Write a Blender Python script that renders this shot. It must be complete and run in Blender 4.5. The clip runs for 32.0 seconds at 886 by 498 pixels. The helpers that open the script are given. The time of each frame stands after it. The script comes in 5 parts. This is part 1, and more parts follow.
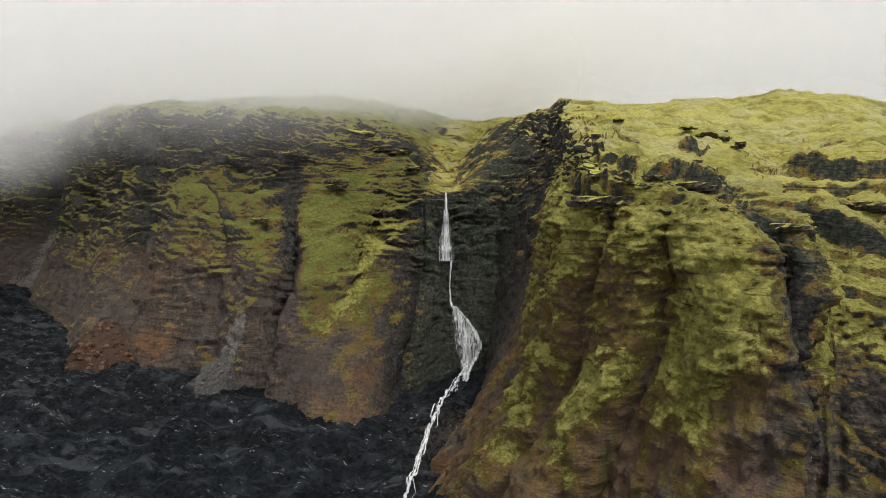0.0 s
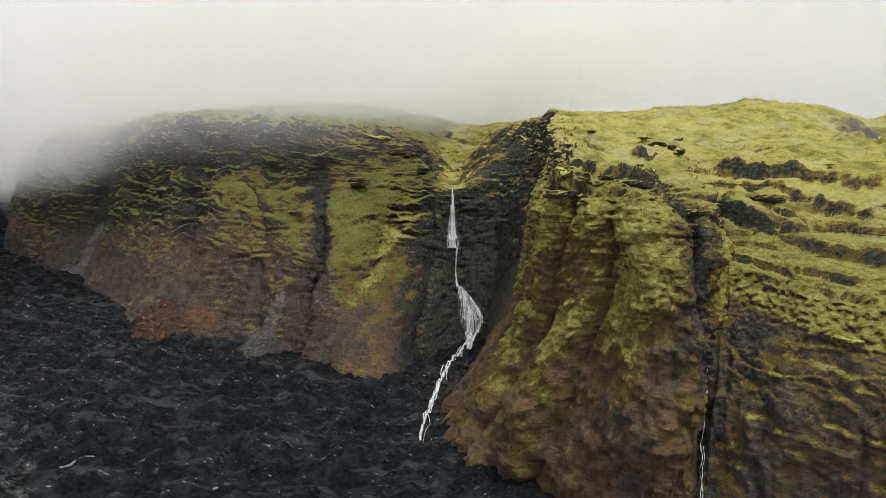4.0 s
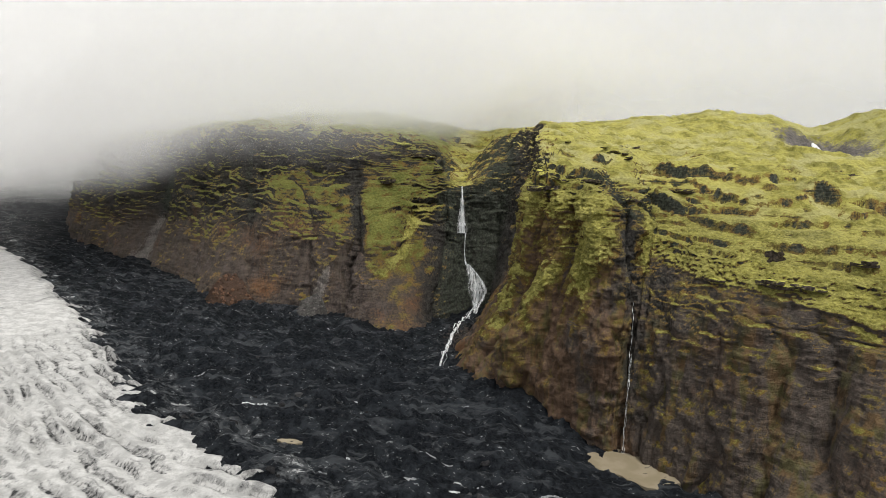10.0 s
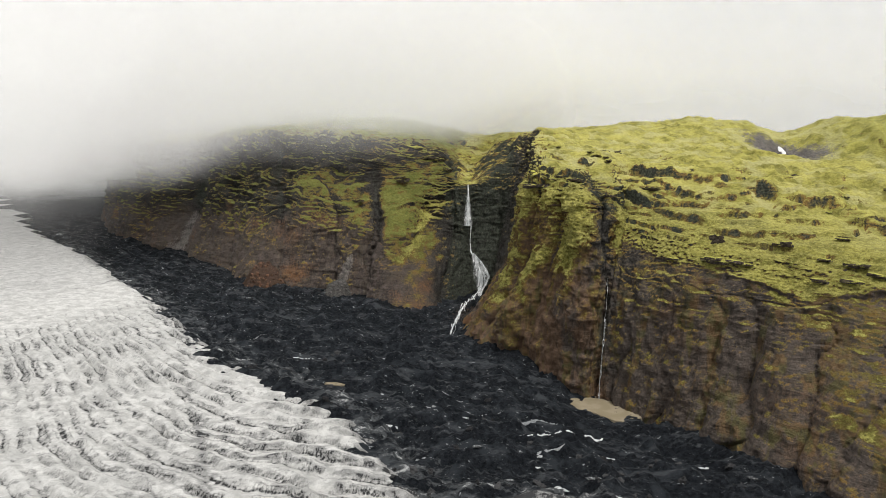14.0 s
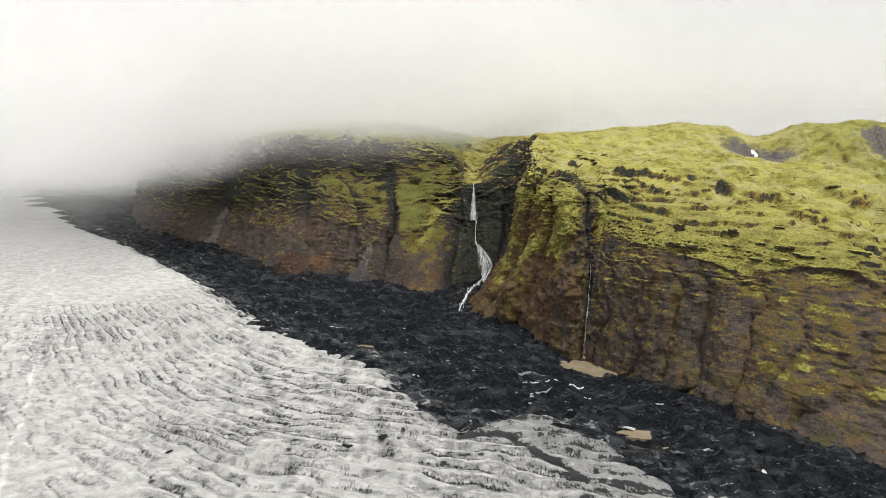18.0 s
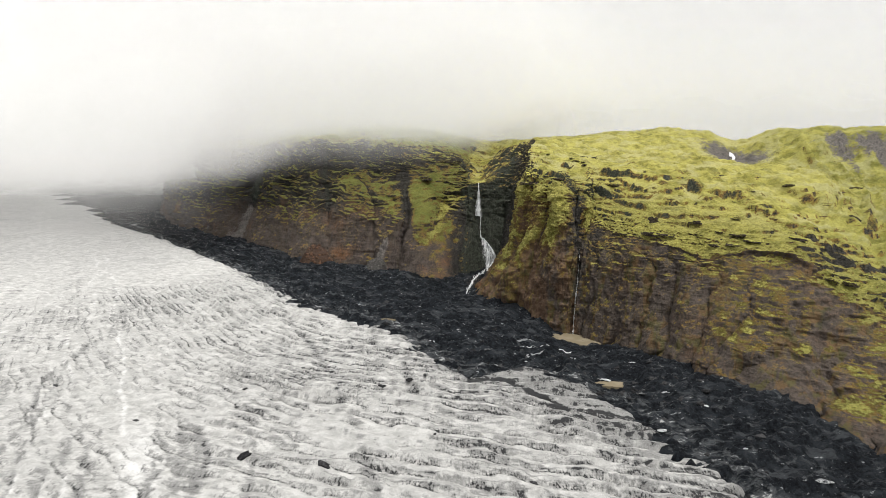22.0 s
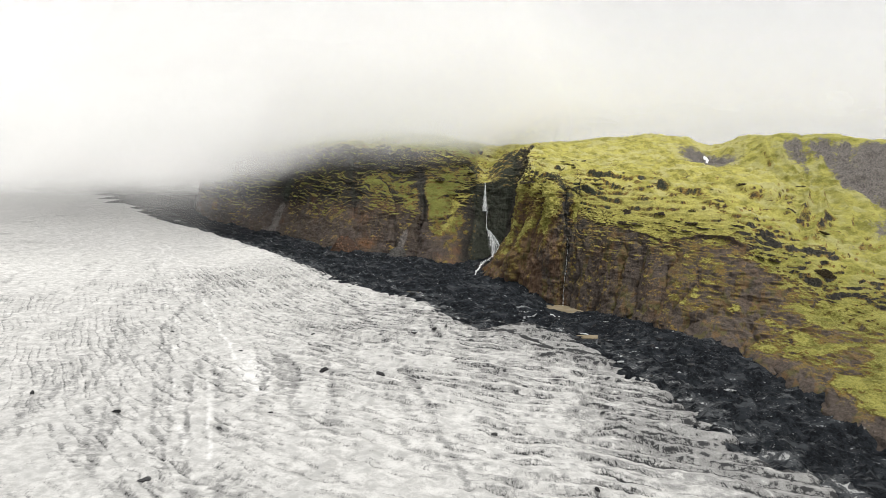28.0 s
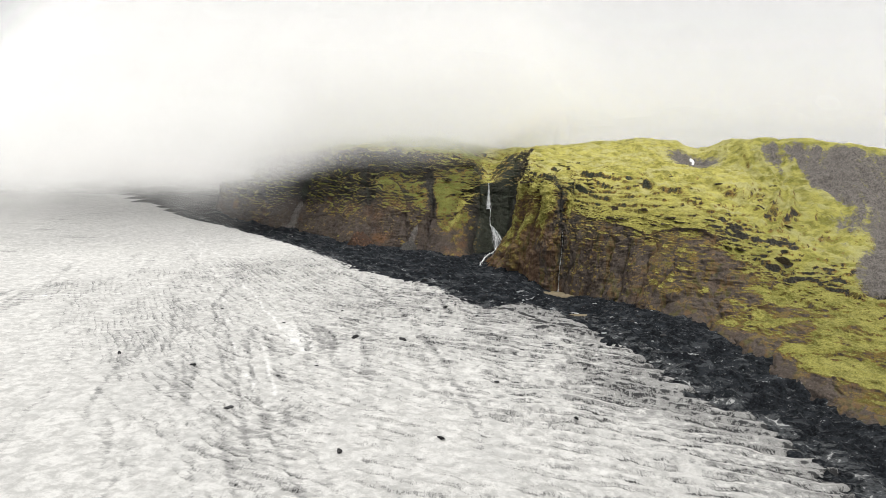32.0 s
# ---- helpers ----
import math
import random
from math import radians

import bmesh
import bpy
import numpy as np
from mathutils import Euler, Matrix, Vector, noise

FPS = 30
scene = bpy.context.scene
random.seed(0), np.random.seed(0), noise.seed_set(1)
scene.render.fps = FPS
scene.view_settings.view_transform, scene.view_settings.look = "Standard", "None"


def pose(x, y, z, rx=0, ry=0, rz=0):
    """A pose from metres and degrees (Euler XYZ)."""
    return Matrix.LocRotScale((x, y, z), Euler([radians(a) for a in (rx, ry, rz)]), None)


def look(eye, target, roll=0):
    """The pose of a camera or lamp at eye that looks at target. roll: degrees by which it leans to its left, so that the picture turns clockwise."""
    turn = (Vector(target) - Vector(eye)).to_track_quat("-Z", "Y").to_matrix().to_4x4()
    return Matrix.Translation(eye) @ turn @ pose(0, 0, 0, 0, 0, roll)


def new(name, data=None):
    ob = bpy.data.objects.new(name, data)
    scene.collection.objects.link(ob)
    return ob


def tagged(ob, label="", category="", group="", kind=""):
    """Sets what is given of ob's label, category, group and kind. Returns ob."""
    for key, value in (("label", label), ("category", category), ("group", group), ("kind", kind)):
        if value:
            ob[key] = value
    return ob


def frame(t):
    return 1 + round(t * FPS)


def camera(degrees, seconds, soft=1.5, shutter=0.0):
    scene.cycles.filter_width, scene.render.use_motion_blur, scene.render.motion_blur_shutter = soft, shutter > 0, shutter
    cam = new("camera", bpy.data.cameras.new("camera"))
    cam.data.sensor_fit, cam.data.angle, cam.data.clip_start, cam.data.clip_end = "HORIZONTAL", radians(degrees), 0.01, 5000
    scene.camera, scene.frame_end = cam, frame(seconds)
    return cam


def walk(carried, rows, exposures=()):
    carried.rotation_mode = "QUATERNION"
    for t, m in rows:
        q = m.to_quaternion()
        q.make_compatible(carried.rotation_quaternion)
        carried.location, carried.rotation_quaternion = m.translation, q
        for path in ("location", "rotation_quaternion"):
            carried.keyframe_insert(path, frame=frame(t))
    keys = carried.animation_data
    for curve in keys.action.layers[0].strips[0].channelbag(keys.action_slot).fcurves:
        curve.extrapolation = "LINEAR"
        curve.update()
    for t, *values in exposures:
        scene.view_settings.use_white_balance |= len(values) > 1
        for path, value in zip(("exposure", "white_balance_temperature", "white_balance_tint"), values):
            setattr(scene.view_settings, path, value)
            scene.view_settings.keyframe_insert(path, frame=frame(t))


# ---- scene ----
from mathutils.bvhtree import BVHTree

# ------------------------------------------------------------------ camera
cam = camera(78.0, 32.0, soft=0.9)
PATH = [
    (0, 0.00, 0.00, 150.00, 81.500, 0, 0.000),
    (1, -0.59, -12.39, 150.33, 81.452, 0, 0.073),
    (2, -1.23, -25.13, 150.67, 81.407, 0, 0.147),
    (3, -1.91, -38.17, 151.02, 81.366, 0, 0.223),
    (4, -2.64, -51.52, 151.38, 81.327, 0, 0.298),
    (6, -4.20, -79.04, 152.13, 81.259, 0, 0.453),
    (8, -5.89, -107.53, 152.89, 81.204, 0, 0.610),
    (10, -7.68, -136.88, 153.67, 81.161, 0, 0.770),
    (12, -9.57, -166.96, 154.44, 81.130, 0, 0.932),
    (14, -11.51, -197.67, 155.19, 81.110, 0, 1.096),
    (16, -13.50, -228.92, 155.91, 81.103, 0, 1.262),
    (18, -15.50, -260.61, 156.58, 81.108, 0, 1.428),
    (20, -17.50, -292.67, 157.20, 81.124, 0, 1.596),
    (22, -19.46, -325.04, 157.74, 81.152, 0, 1.764),
    (24, -21.38, -357.66, 158.20, 81.191, 0, 1.932),
    (26, -23.22, -390.49, 158.56, 81.242, 0, 2.100),
    (28, -24.96, -423.51, 158.81, 81.303, 0, 2.267),
    (30, -26.59, -456.68, 158.94, 81.376, 0, 2.433),
    (32, -28.07, -490.00, 158.93, 81.460, 0, 2.598),
]
EXPOSURES = [(0, -0.14), (6, -0.11), (13, -0.06), (20, 0.01), (32, 0.04)]
walk(cam, [(r[0], pose(*r[1:])) for r in PATH], EXPOSURES)

# ------------------------------------------------------------------ light
scene.cycles.transparent_max_bounces = 32
SKY_HORIZON, SKY_ZENITH = 0.66, 1.14
SUN_ELEVATION, SUN_AZIMUTH = 68.0, 140.0  # degrees; azimuth clockwise from +y
world = bpy.data.worlds.new("overcast_sky")
scene.world = world
world.use_nodes = True
wn, wl = world.node_tree.nodes, world.node_tree.links
wn.clear()
w_out = wn.new("ShaderNodeOutputWorld")
w_bg = wn.new("ShaderNodeBackground")
w_sky = wn.new("ShaderNodeTexSky")
w_sky.sky_type, w_sky.sun_disc = "NISHITA", False
w_sky.sun_elevation, w_sky.sun_rotation = radians(SUN_ELEVATION), radians(SUN_AZIMUTH)
w_dim = wn.new("ShaderNodeVectorMath")
w_dim.operation = "SCALE"
w_dim.inputs["Scale"].default_value = 0.10
# overcast: the cloud is about three times as bright overhead as at the horizon
w_dir = wn.new("ShaderNodeTexCoord")
w_sep = wn.new("ShaderNodeSeparateXYZ")
w_rise = wn.new("ShaderNodeMapRange")
w_rise.inputs["From Min"].default_value, w_rise.inputs["From Max"].default_value = 0.0, 1.0
w_rise.inputs["To Min"].default_value, w_rise.inputs["To Max"].default_value = SKY_HORIZON, SKY_ZENITH
w_tint = wn.new("ShaderNodeVectorMath")
w_tint.operation = "SCALE"
w_tint.inputs[0].default_value = (1.0, 0.99, 0.975)
w_mix = wn.new("ShaderNodeMix")
w_mix.data_type = "RGBA"
w_mix.inputs["Factor"].default_value = 0.9
wl.new(w_dir.outputs["Generated"], w_sep.inputs[0])
wl.new(w_sep.outputs["Z"], w_rise.inputs["Value"])
wl.new(w_rise.outputs[0], w_tint.inputs["Scale"])
wl.new(w_sky.outputs[0], w_dim.inputs[0])
wl.new(w_dim.outputs[0], w_mix.inputs["A"])
wl.new(w_tint.outputs[0], w_mix.inputs["B"])
wl.new(w_mix.outputs["Result"], w_bg.inputs["Color"])
w_bg.inputs["Strength"].default_value = 1.0
wl.new(w_bg.outputs[0], w_out.inputs[0])

sun = new("sun", bpy.data.lights.new("sun", "SUN"))
sun.data.energy, sun.data.angle, sun.data.color = 2.5, radians(16), (1.0, 0.97, 0.91)
_az, _el = radians(SUN_AZIMUTH), radians(SUN_ELEVATION)
sun.matrix_world = look((math.sin(_az) * math.cos(_el) * 900, math.cos(_az) * math.cos(_el) * 900, math.sin(_el) * 900), (0, 0, 0))

# ------------------------------------------------------------------ noise on arrays
_rng = np.random.RandomState(7)
_PERM = _rng.permutation(4096).astype(np.int64)
_VALS = (_rng.rand(4096) * 2 - 1).astype(np.float32)


def _hash(i, j, k):
    return _PERM[(_PERM[(_PERM[i & 4095] + j) & 4095] + k) & 4095]


def vnoise(x, y, z, seed=0):
    """Smooth value noise, -1 to 1, on arrays of places."""
    x, y, z = np.broadcast_arrays(x, y, z)
    xi, yi, zi = np.floor(x), np.floor(y), np.floor(z)
    fx, fy, fz = (x - xi).astype(np.float32), (y - yi).astype(np.float32), (z - zi).astype(np.float32)
    xi, yi, zi = xi.astype(np.int64) + seed * 131, yi.astype(np.int64) + seed * 57, zi.astype(np.int64)
    sx, sy, sz = (f * f * f * (f * (f * 6 - 15) + 10) for f in (fx, fy, fz))
    out = 0
    for di in (0, 1):
        wx = sx if di else 1 - sx
        for dj in (0, 1):
            wy = sy if dj else 1 - sy
            for dk in (0, 1):
                wz = sz if dk else 1 - sz
                out = out + wx * wy * wz * _VALS[_hash(xi + di, yi + dj, zi + dk)]
    return out


def fbm(x, y, z, octaves=3, seed=0, gain=0.5):
    total, amp, norm = 0, 1.0, 0.0
    for o in range(octaves):
        total = total + amp * vnoise(x * 2.03 ** o, y * 2.03 ** o, z * 2.03 ** o, seed + o * 11)
        norm += amp
        amp *= gain
    return total / norm


def ridged(x, y, z, octaves=3, seed=0):
    total, amp, norm = 0, 1.0, 0.0
    for o in range(octaves):
        total = total + amp * (1 - 2 * np.abs(vnoise(x * 2.1 ** o, y * 2.1 ** o, z * 2.1 ** o, seed + o * 7)))
        norm += amp
        amp *= 0.5
    return total / norm


def smooth(a, b, x):
    t = np.clip((x - a) / (b - a), 0, 1)
    return t * t * (3 - 2 * t)


def monotone(values, at):
    """Smooth curve through values at 0, 1, 2 ... without overshoot; values (n, ...), at (m,)."""
    v = np.asarray(values, float)
    d = np.diff(v, axis=0)
    m = np.zeros_like(v)
    same = d[:-1] * d[1:] > 0
    with np.errstate(divide="ignore", invalid="ignore"):
        h = 2 * d[:-1] * d[1:] / (d[:-1] + d[1:])
    m[1:-1] = np.where(same, h, 0)
    m[0], m[-1] = d[0], d[-1]
    i = np.clip(np.floor(at).astype(int), 0, len(v) - 2)
    t = (at - i).reshape((-1,) + (1,) * (v.ndim - 1))
    return (v[i] * (2 * t**3 - 3 * t**2 + 1) + m[i] * (t**3 - 2 * t**2 + t)
            + v[i + 1] * (-2 * t**3 + 3 * t**2) + m[i + 1] * (t**3 - t**2))


def grid_mesh(name, places, attributes, keep=None):
    """A mesh of quads over an array of places (n, m, 3), with float attributes (n, m) on its vertices."""
    n, m = places.shape[:2]
    idx = np.arange(n * m).reshape(n, m)
    quads = np.stack([idx[:-1, :-1], idx[1:, :-1], idx[1:, 1:], idx[:-1, 1:]], -1).reshape(-1, 4)
    co = places.reshape(-1, 3)
    at = {k: v.reshape(-1) for k, v in attributes.items()}
    if keep is not None:
        quads = quads[keep.reshape(-1)]
        used, inverse = np.unique(quads, return_inverse=True)
        quads, co = inverse.reshape(-1, 4), co[used]
        at = {k: v[used] for k, v in at.items()}
    return raw_mesh(name, co, quads, at)


def raw_mesh(name, co, quads, at=None):
    me = bpy.data.meshes.new(name)
    k = quads.shape[1]
    me.vertices.add(len(co))
    me.vertices.foreach_set("co", np.asarray(co, np.float32).ravel())
    me.loops.add(quads.size)
    me.loops.foreach_set("vertex_index", quads.astype(np.int32).ravel())
    me.polygons.add(len(quads))
    me.polygons.foreach_set("loop_start", np.arange(0, quads.size, k, dtype=np.int32))
    me.polygons.foreach_set("use_smooth", np.ones(len(quads), bool))
    for key, v in (at or {}).items():
        me.attributes.new(key, "FLOAT", "POINT").data.foreach_set("value", np.asarray(v, np.float32).ravel())
    me.update(calc_edges=True)
    return me


def spline_surface(points):
    """A smooth height through (x, y, z) places, with a flat trend."""
    p = np.array(points, float)
    n = len(p)

    def phi(r):
        return np.sqrt(r * r + 400.0)
    a = np.zeros((n + 3, n + 3))
    a[:n, :n] = phi(np.hypot(p[:, None, 0] - p[None, :, 0], p[:, None, 1] - p[None, :, 1])) + np.eye(n) * -8.0
    a[:n, n:] = np.c_[np.ones(n), p[:, :2]]
    a[n:, :n] = a[:n, n:].T
    w = np.linalg.solve(a, np.r_[p[:, 2], 0, 0, 0])

    def height(x, y):
        out = w[n] + w[n + 1] * x + w[n + 2] * y
        for i in range(n):
            out = out + w[i] * phi(np.hypot(x - p[i, 0], y - p[i, 1]))
        return out
    return height


def away(x, y, line):
    """Signed distance from a polyline in plan: positive to the left of its way."""
    best, side = np.full(np.shape(x), 1e9), np.zeros(np.shape(x))
    for (ax, ay), (bx, by) in zip(line[:-1], line[1:]):
        dx, dy = bx - ax, by - ay
        t = np.clip(((x - ax) * dx + (y - ay) * dy) / (dx * dx + dy * dy), 0, 1)
        ex, ey = x - ax - t * dx, y - ay - t * dy
        d = np.hypot(ex, ey)
        s = np.sign(dx * (y - ay) - dy * (x - ax))
        near = d < best
        best, side = np.where(near, d, best), np.where(near, s, side)
    return best * side


def part(name, mesh, material, parent=None, label=""):
    """One mesh object, under a thing or a part where given."""
    if isinstance(mesh, bmesh.types.BMesh):
        me = bpy.data.meshes.new(name)
        mesh.to_mesh(me)
        mesh.free()
    else:
        me = mesh
    me.materials.clear()
    me.materials.append(material)
    ob = new(name, me)
    if parent is not None:
        ob.parent = parent
    return tagged(ob, label) if label else ob

# ------------------------------------------------------------------ materials
class Nodes:
    """Short hand for a material's node tree."""

    def __init__(self, name):
        self.mat = bpy.data.materials.new(name)
        self.mat.use_nodes = True
        self.n, self.l = self.mat.node_tree.nodes, self.mat.node_tree.links
        self.bsdf = self.n["Principled BSDF"]
        self.out = self.n["Material Output"]
        self.bsdf.inputs["Specular IOR Level"].default_value = 0.25
        self.geo = self.n.new("ShaderNodeNewGeometry").outputs["Position"]

    def put(self, value, socket):
        if isinstance(value, (int, float)):
            socket.default_value = value
        elif isinstance(value, tuple):
            socket.default_value = (*value, 1) if len(value) == 3 and socket.type == "RGBA" else value
        else:
            self.l.new(value, socket)

    def attr(self, name):
        a = self.n.new("ShaderNodeAttribute")
        a.attribute_name = name
        return a.outputs["Fac"]

    def noise(self, scale, detail=4, rough=0.55, stretch=(1, 1, 1), offset=0.0, warp=0.0):
        m = self.n.new("ShaderNodeMapping")
        m.inputs["Scale"].default_value = [scale * s for s in stretch]
        m.inputs["Location"].default_value = (offset, offset * 0.7, offset * 0.3)
        self.l.new(self.geo, m.inputs[0])
        t = self.n.new("ShaderNodeTexNoise")
        t.inputs["Scale"].default_value, t.inputs["Detail"].default_value, t.inputs["Roughness"].default_value = 1.0, detail, rough
        t.inputs["Distortion"].default_value = warp
        self.l.new(m.outputs[0], t.inputs["Vector"])
        return t.outputs["Fac"]

    def voronoi(self, scale, stretch=(1, 1, 1), feature="F1"):
        m = self.n.new("ShaderNodeMapping")
        m.inputs["Scale"].default_value = [scale * s for s in stretch]
        self.l.new(self.geo, m.inputs[0])
        t = self.n.new("ShaderNodeTexVoronoi")
        t.feature = feature
        t.inputs["Scale"].default_value = 1.0
        self.l.new(m.outputs[0], t.inputs["Vector"])
        return t.outputs["Distance"]

    def math(self, op, a, b=0.0, c=0.0):
        t = self.n.new("ShaderNodeMath")
        t.operation = op
        for v, s in zip((a, b, c), t.inputs):
            self.put(v, s)
        return t.outputs[0]

    def ramp(self, fac, low, high, a=0.0, b=1.0):
        t = self.n.new("ShaderNodeMapRange")
        t.interpolation_type = "SMOOTHSTEP"
        for v, s in zip((fac, low, high, a, b), t.inputs):
            self.put(v, s)
        return t.outputs[0]

    def mix(self, fac, a, b):
        t = self.n.new("ShaderNodeMix")
        t.data_type = "RGBA"
        self.put(fac, t.inputs["Factor"])
        self.put(a, t.inputs["A"])
        self.put(b, t.inputs["B"])
        return t.outputs["Result"]

    def bump(self, height, distance, strength=1.0, normal=None):
        t = self.n.new("ShaderNodeBump")
        t.inputs["Distance"].default_value, t.inputs["Strength"].default_value = distance, strength
        self.put(height, t.inputs["Height"])
        if normal is not None:
            self.put(normal, t.inputs["Normal"])
        return t.outputs[0]

    def finish(self, colour, rough=0.9, normal=None, metal=0.0):
        self.put(colour, self.bsdf.inputs["Base Color"])
        self.put(rough, self.bsdf.inputs["Roughness"])
        self.bsdf.inputs["Metallic"].default_value = metal
        if normal is not None:
            self.put(normal, self.bsdf.inputs["Normal"])
        return self.mat


def cliff_material():
    g = Nodes("mossy_cliff")
    big, mid_, fine, grit = g.noise(0.035, 4), g.noise(0.16, 4, offset=9), g.noise(0.7, 5, 0.65), g.noise(3.5, 3, 0.7, offset=4)
    streak = g.noise(0.45, 4, 0.6, (1, 1, 0.10), 3)
    layer = g.noise(0.5, 4, 0.65, (0.22, 0.22, 1.6), 7, 0.5)
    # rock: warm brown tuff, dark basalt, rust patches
    brown = g.mix(g.ramp(fine, 0.32, 0.70), (0.042, 0.034, 0.030), (0.094, 0.073, 0.062))
    brown = g.mix(g.ramp(mid_, 0.42, 0.66, 0.0, 0.8), brown, (0.104, 0.084, 0.074))
    brown = g.mix(g.math("MULTIPLY", g.ramp(g.math("ADD", g.math("MULTIPLY", g.attr("rust"), 0.32), g.math("ADD", g.math("MULTIPLY", big, 0.6), g.math("MULTIPLY", fine, 0.4))), 0.5, 0.74), 0.75), brown, (0.205, 0.098, 0.036))
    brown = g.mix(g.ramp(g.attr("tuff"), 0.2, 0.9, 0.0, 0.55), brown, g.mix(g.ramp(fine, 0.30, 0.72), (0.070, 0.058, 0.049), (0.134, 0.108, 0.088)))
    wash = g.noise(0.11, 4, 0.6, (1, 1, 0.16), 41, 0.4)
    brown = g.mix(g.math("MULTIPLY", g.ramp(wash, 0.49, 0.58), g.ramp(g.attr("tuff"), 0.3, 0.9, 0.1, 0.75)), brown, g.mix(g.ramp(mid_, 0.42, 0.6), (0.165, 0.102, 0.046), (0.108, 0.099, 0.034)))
    dark = g.mix(g.ramp(fine, 0.34, 0.68), (0.014, 0.014, 0.013), (0.074, 0.068, 0.060))
    dark = g.mix(g.ramp(g.attr("basalt"), 0.86, 1.05), dark, g.mix(g.ramp(fine, 0.36, 0.66), (0.022, 0.026, 0.020), (0.078, 0.086, 0.066)))
    rock = g.mix(g.ramp(g.math("ADD", g.attr("basalt"), g.math("MULTIPLY", g.math("SUBTRACT", mid_, 0.5), 0.9)), 0.3, 0.7), brown, dark)
    rock = g.mix(g.math("MULTIPLY", g.ramp(streak, 0.52, 0.66), 0.5), rock, (0.028, 0.025, 0.022))
    rock = g.mix(g.math("MULTIPLY", g.ramp(layer, 0.57, 0.70), 0.32), rock, (0.030, 0.026, 0.023))
    rock = g.mix(g.math("MULTIPLY", g.ramp(grit, 0.58, 0.74), 0.12), rock, (0.22, 0.18, 0.15))
    # moss: yellow-green and olive cushions with painted tussock shade, thin rusty growth at its edge, straw-coloured
    # tops
    tone = g.ramp(g.noise(0.10, 4, 0.6, offset=21), 0.36, 0.64)
    speck = g.noise(1.9, 5, 0.72, (1, 1, 1.4), 61)
    tuft = g.voronoi(0.55, (1, 1, 1.5))
    moss = g.mix(tone, (0.190, 0.182, 0.036), (0.450, 0.415, 0.098))
    moss = g.mix(g.math("MULTIPLY", g.ramp(g.noise(0.045, 4, 0.6, (1, 1, 2.5), 91), 0.44, 0.62), 0.5), moss, (0.600, 0.550, 0.165))
    moss = g.mix(g.math("MULTIPLY", g.ramp(fine, 0.44, 0.62), g.ramp(g.attr("straw"), 0.1, 0.7, 0.5, 0.22)), moss, (0.610, 0.560, 0.175))
    moss = g.mix(g.math("MULTIPLY", g.ramp(g.noise(0.05, 3, offset=50), 0.46, 0.64), g.attr("straw")), moss, (0.520, 0.490, 0.225))
    # dark specks and cell edges: shade beneath the tussocks, put into the colour
    moss = g.mix(g.math("MULTIPLY", g.ramp(g.noise(0.9, 5, 0.7, offset=31), 0.54, 0.64), g.ramp(g.attr("straw"), 0.1, 0.7, 0.6, 0.25)), moss, (0.085, 0.085, 0.020))
    moss = g.mix(g.math("MULTIPLY", g.ramp(speck, 0.55, 0.64), g.ramp(g.attr("straw"), 0.1, 0.7, 0.5, 0.22)), moss, (0.062, 0.064, 0.016))
    moss = g.mix(g.math("MULTIPLY", g.ramp(tuft, 0.45, 0.80), g.ramp(g.attr("straw"), 0.1, 0.7, 0.32, 0.14)), moss, (0.105, 0.105, 0.026))
    moss = g.mix(g.ramp(g.attr("lush"), 0.0, 1.0, 0.0, 0.62), moss, (0.085, 0.112, 0.024))
    cover = g.math("ADD", g.attr("moss"), g.math("MULTIPLY", g.math("SUBTRACT", fine, 0.5), 1.0))
    cover = g.math("ADD", cover, g.math("MULTIPLY", g.math("SUBTRACT", speck, 0.5), 0.75))
    seam = g.noise(0.36, 4, 0.58, (0.10, 0.10, 2.2), 71, 0.3)
    cover = g.math("SUBTRACT", cover, g.math("MULTIPLY", g.ramp(seam, 0.57, 0.69), 0.45))
    thin = g.mix(g.ramp(mid_, 0.4, 0.62), (0.185, 0.150, 0.038), (0.250, 0.155, 0.042))
    colour = g.mix(g.ramp(cover, 0.08, 0.44), rock, thin)
    colour = g.mix(g.ramp(cover, 0.40, 0.62), colour, moss)
    # bare scree high on the hill
    scree = g.mix(g.ramp(g.math("ADD", g.math("MULTIPLY", fine, 0.5), g.math("MULTIPLY", streak, 0.5)), 0.35, 0.65), (0.085, 0.078, 0.074), (0.215, 0.195, 0.178))
    colour = g.mix(g.ramp(g.math("ADD", g.attr("scree"), g.math("ADD", g.math("MULTIPLY", g.math("SUBTRACT", mid_, 0.5), 0.9), g.math("MULTIPLY", g.math("SUBTRACT", fine, 0.5), 0.9))), 0.36, 0.68), colour, scree)
    crack = g.noise(0.8, 4, 0.6, (1, 1, 0.3), 17, 0.6)
    bare = g.math("ADD", g.math("ADD", g.math("MULTIPLY", fine, 0.24), g.math("MULTIPLY", grit, 0.07)), g.math("ADD", g.math("MULTIPLY", layer, 0.36), g.math("MULTIPLY", crack, 0.34)))
    cushion = g.math("MULTIPLY", g.math("ADD", g.math("MULTIPLY", g.math("SUBTRACT", 1.0, tuft), 0.45), g.math("ADD", g.math("MULTIPLY", speck, 0.45), g.math("MULTIPLY", fine, 0.7))), g.ramp(g.attr("straw"), 0.1, 0.7, 1.0, 0.6))
    lay = g.n.new("ShaderNodeMix")
    g.put(g.ramp(cover, 0.3, 0.6), lay.inputs[0])
    g.put(bare, lay.inputs[2])
    g.put(cushion, lay.inputs[3])
    n = g.bump(lay.outputs[0], 2.6, 1.0)
    return g.finish(colour, 0.93, n)


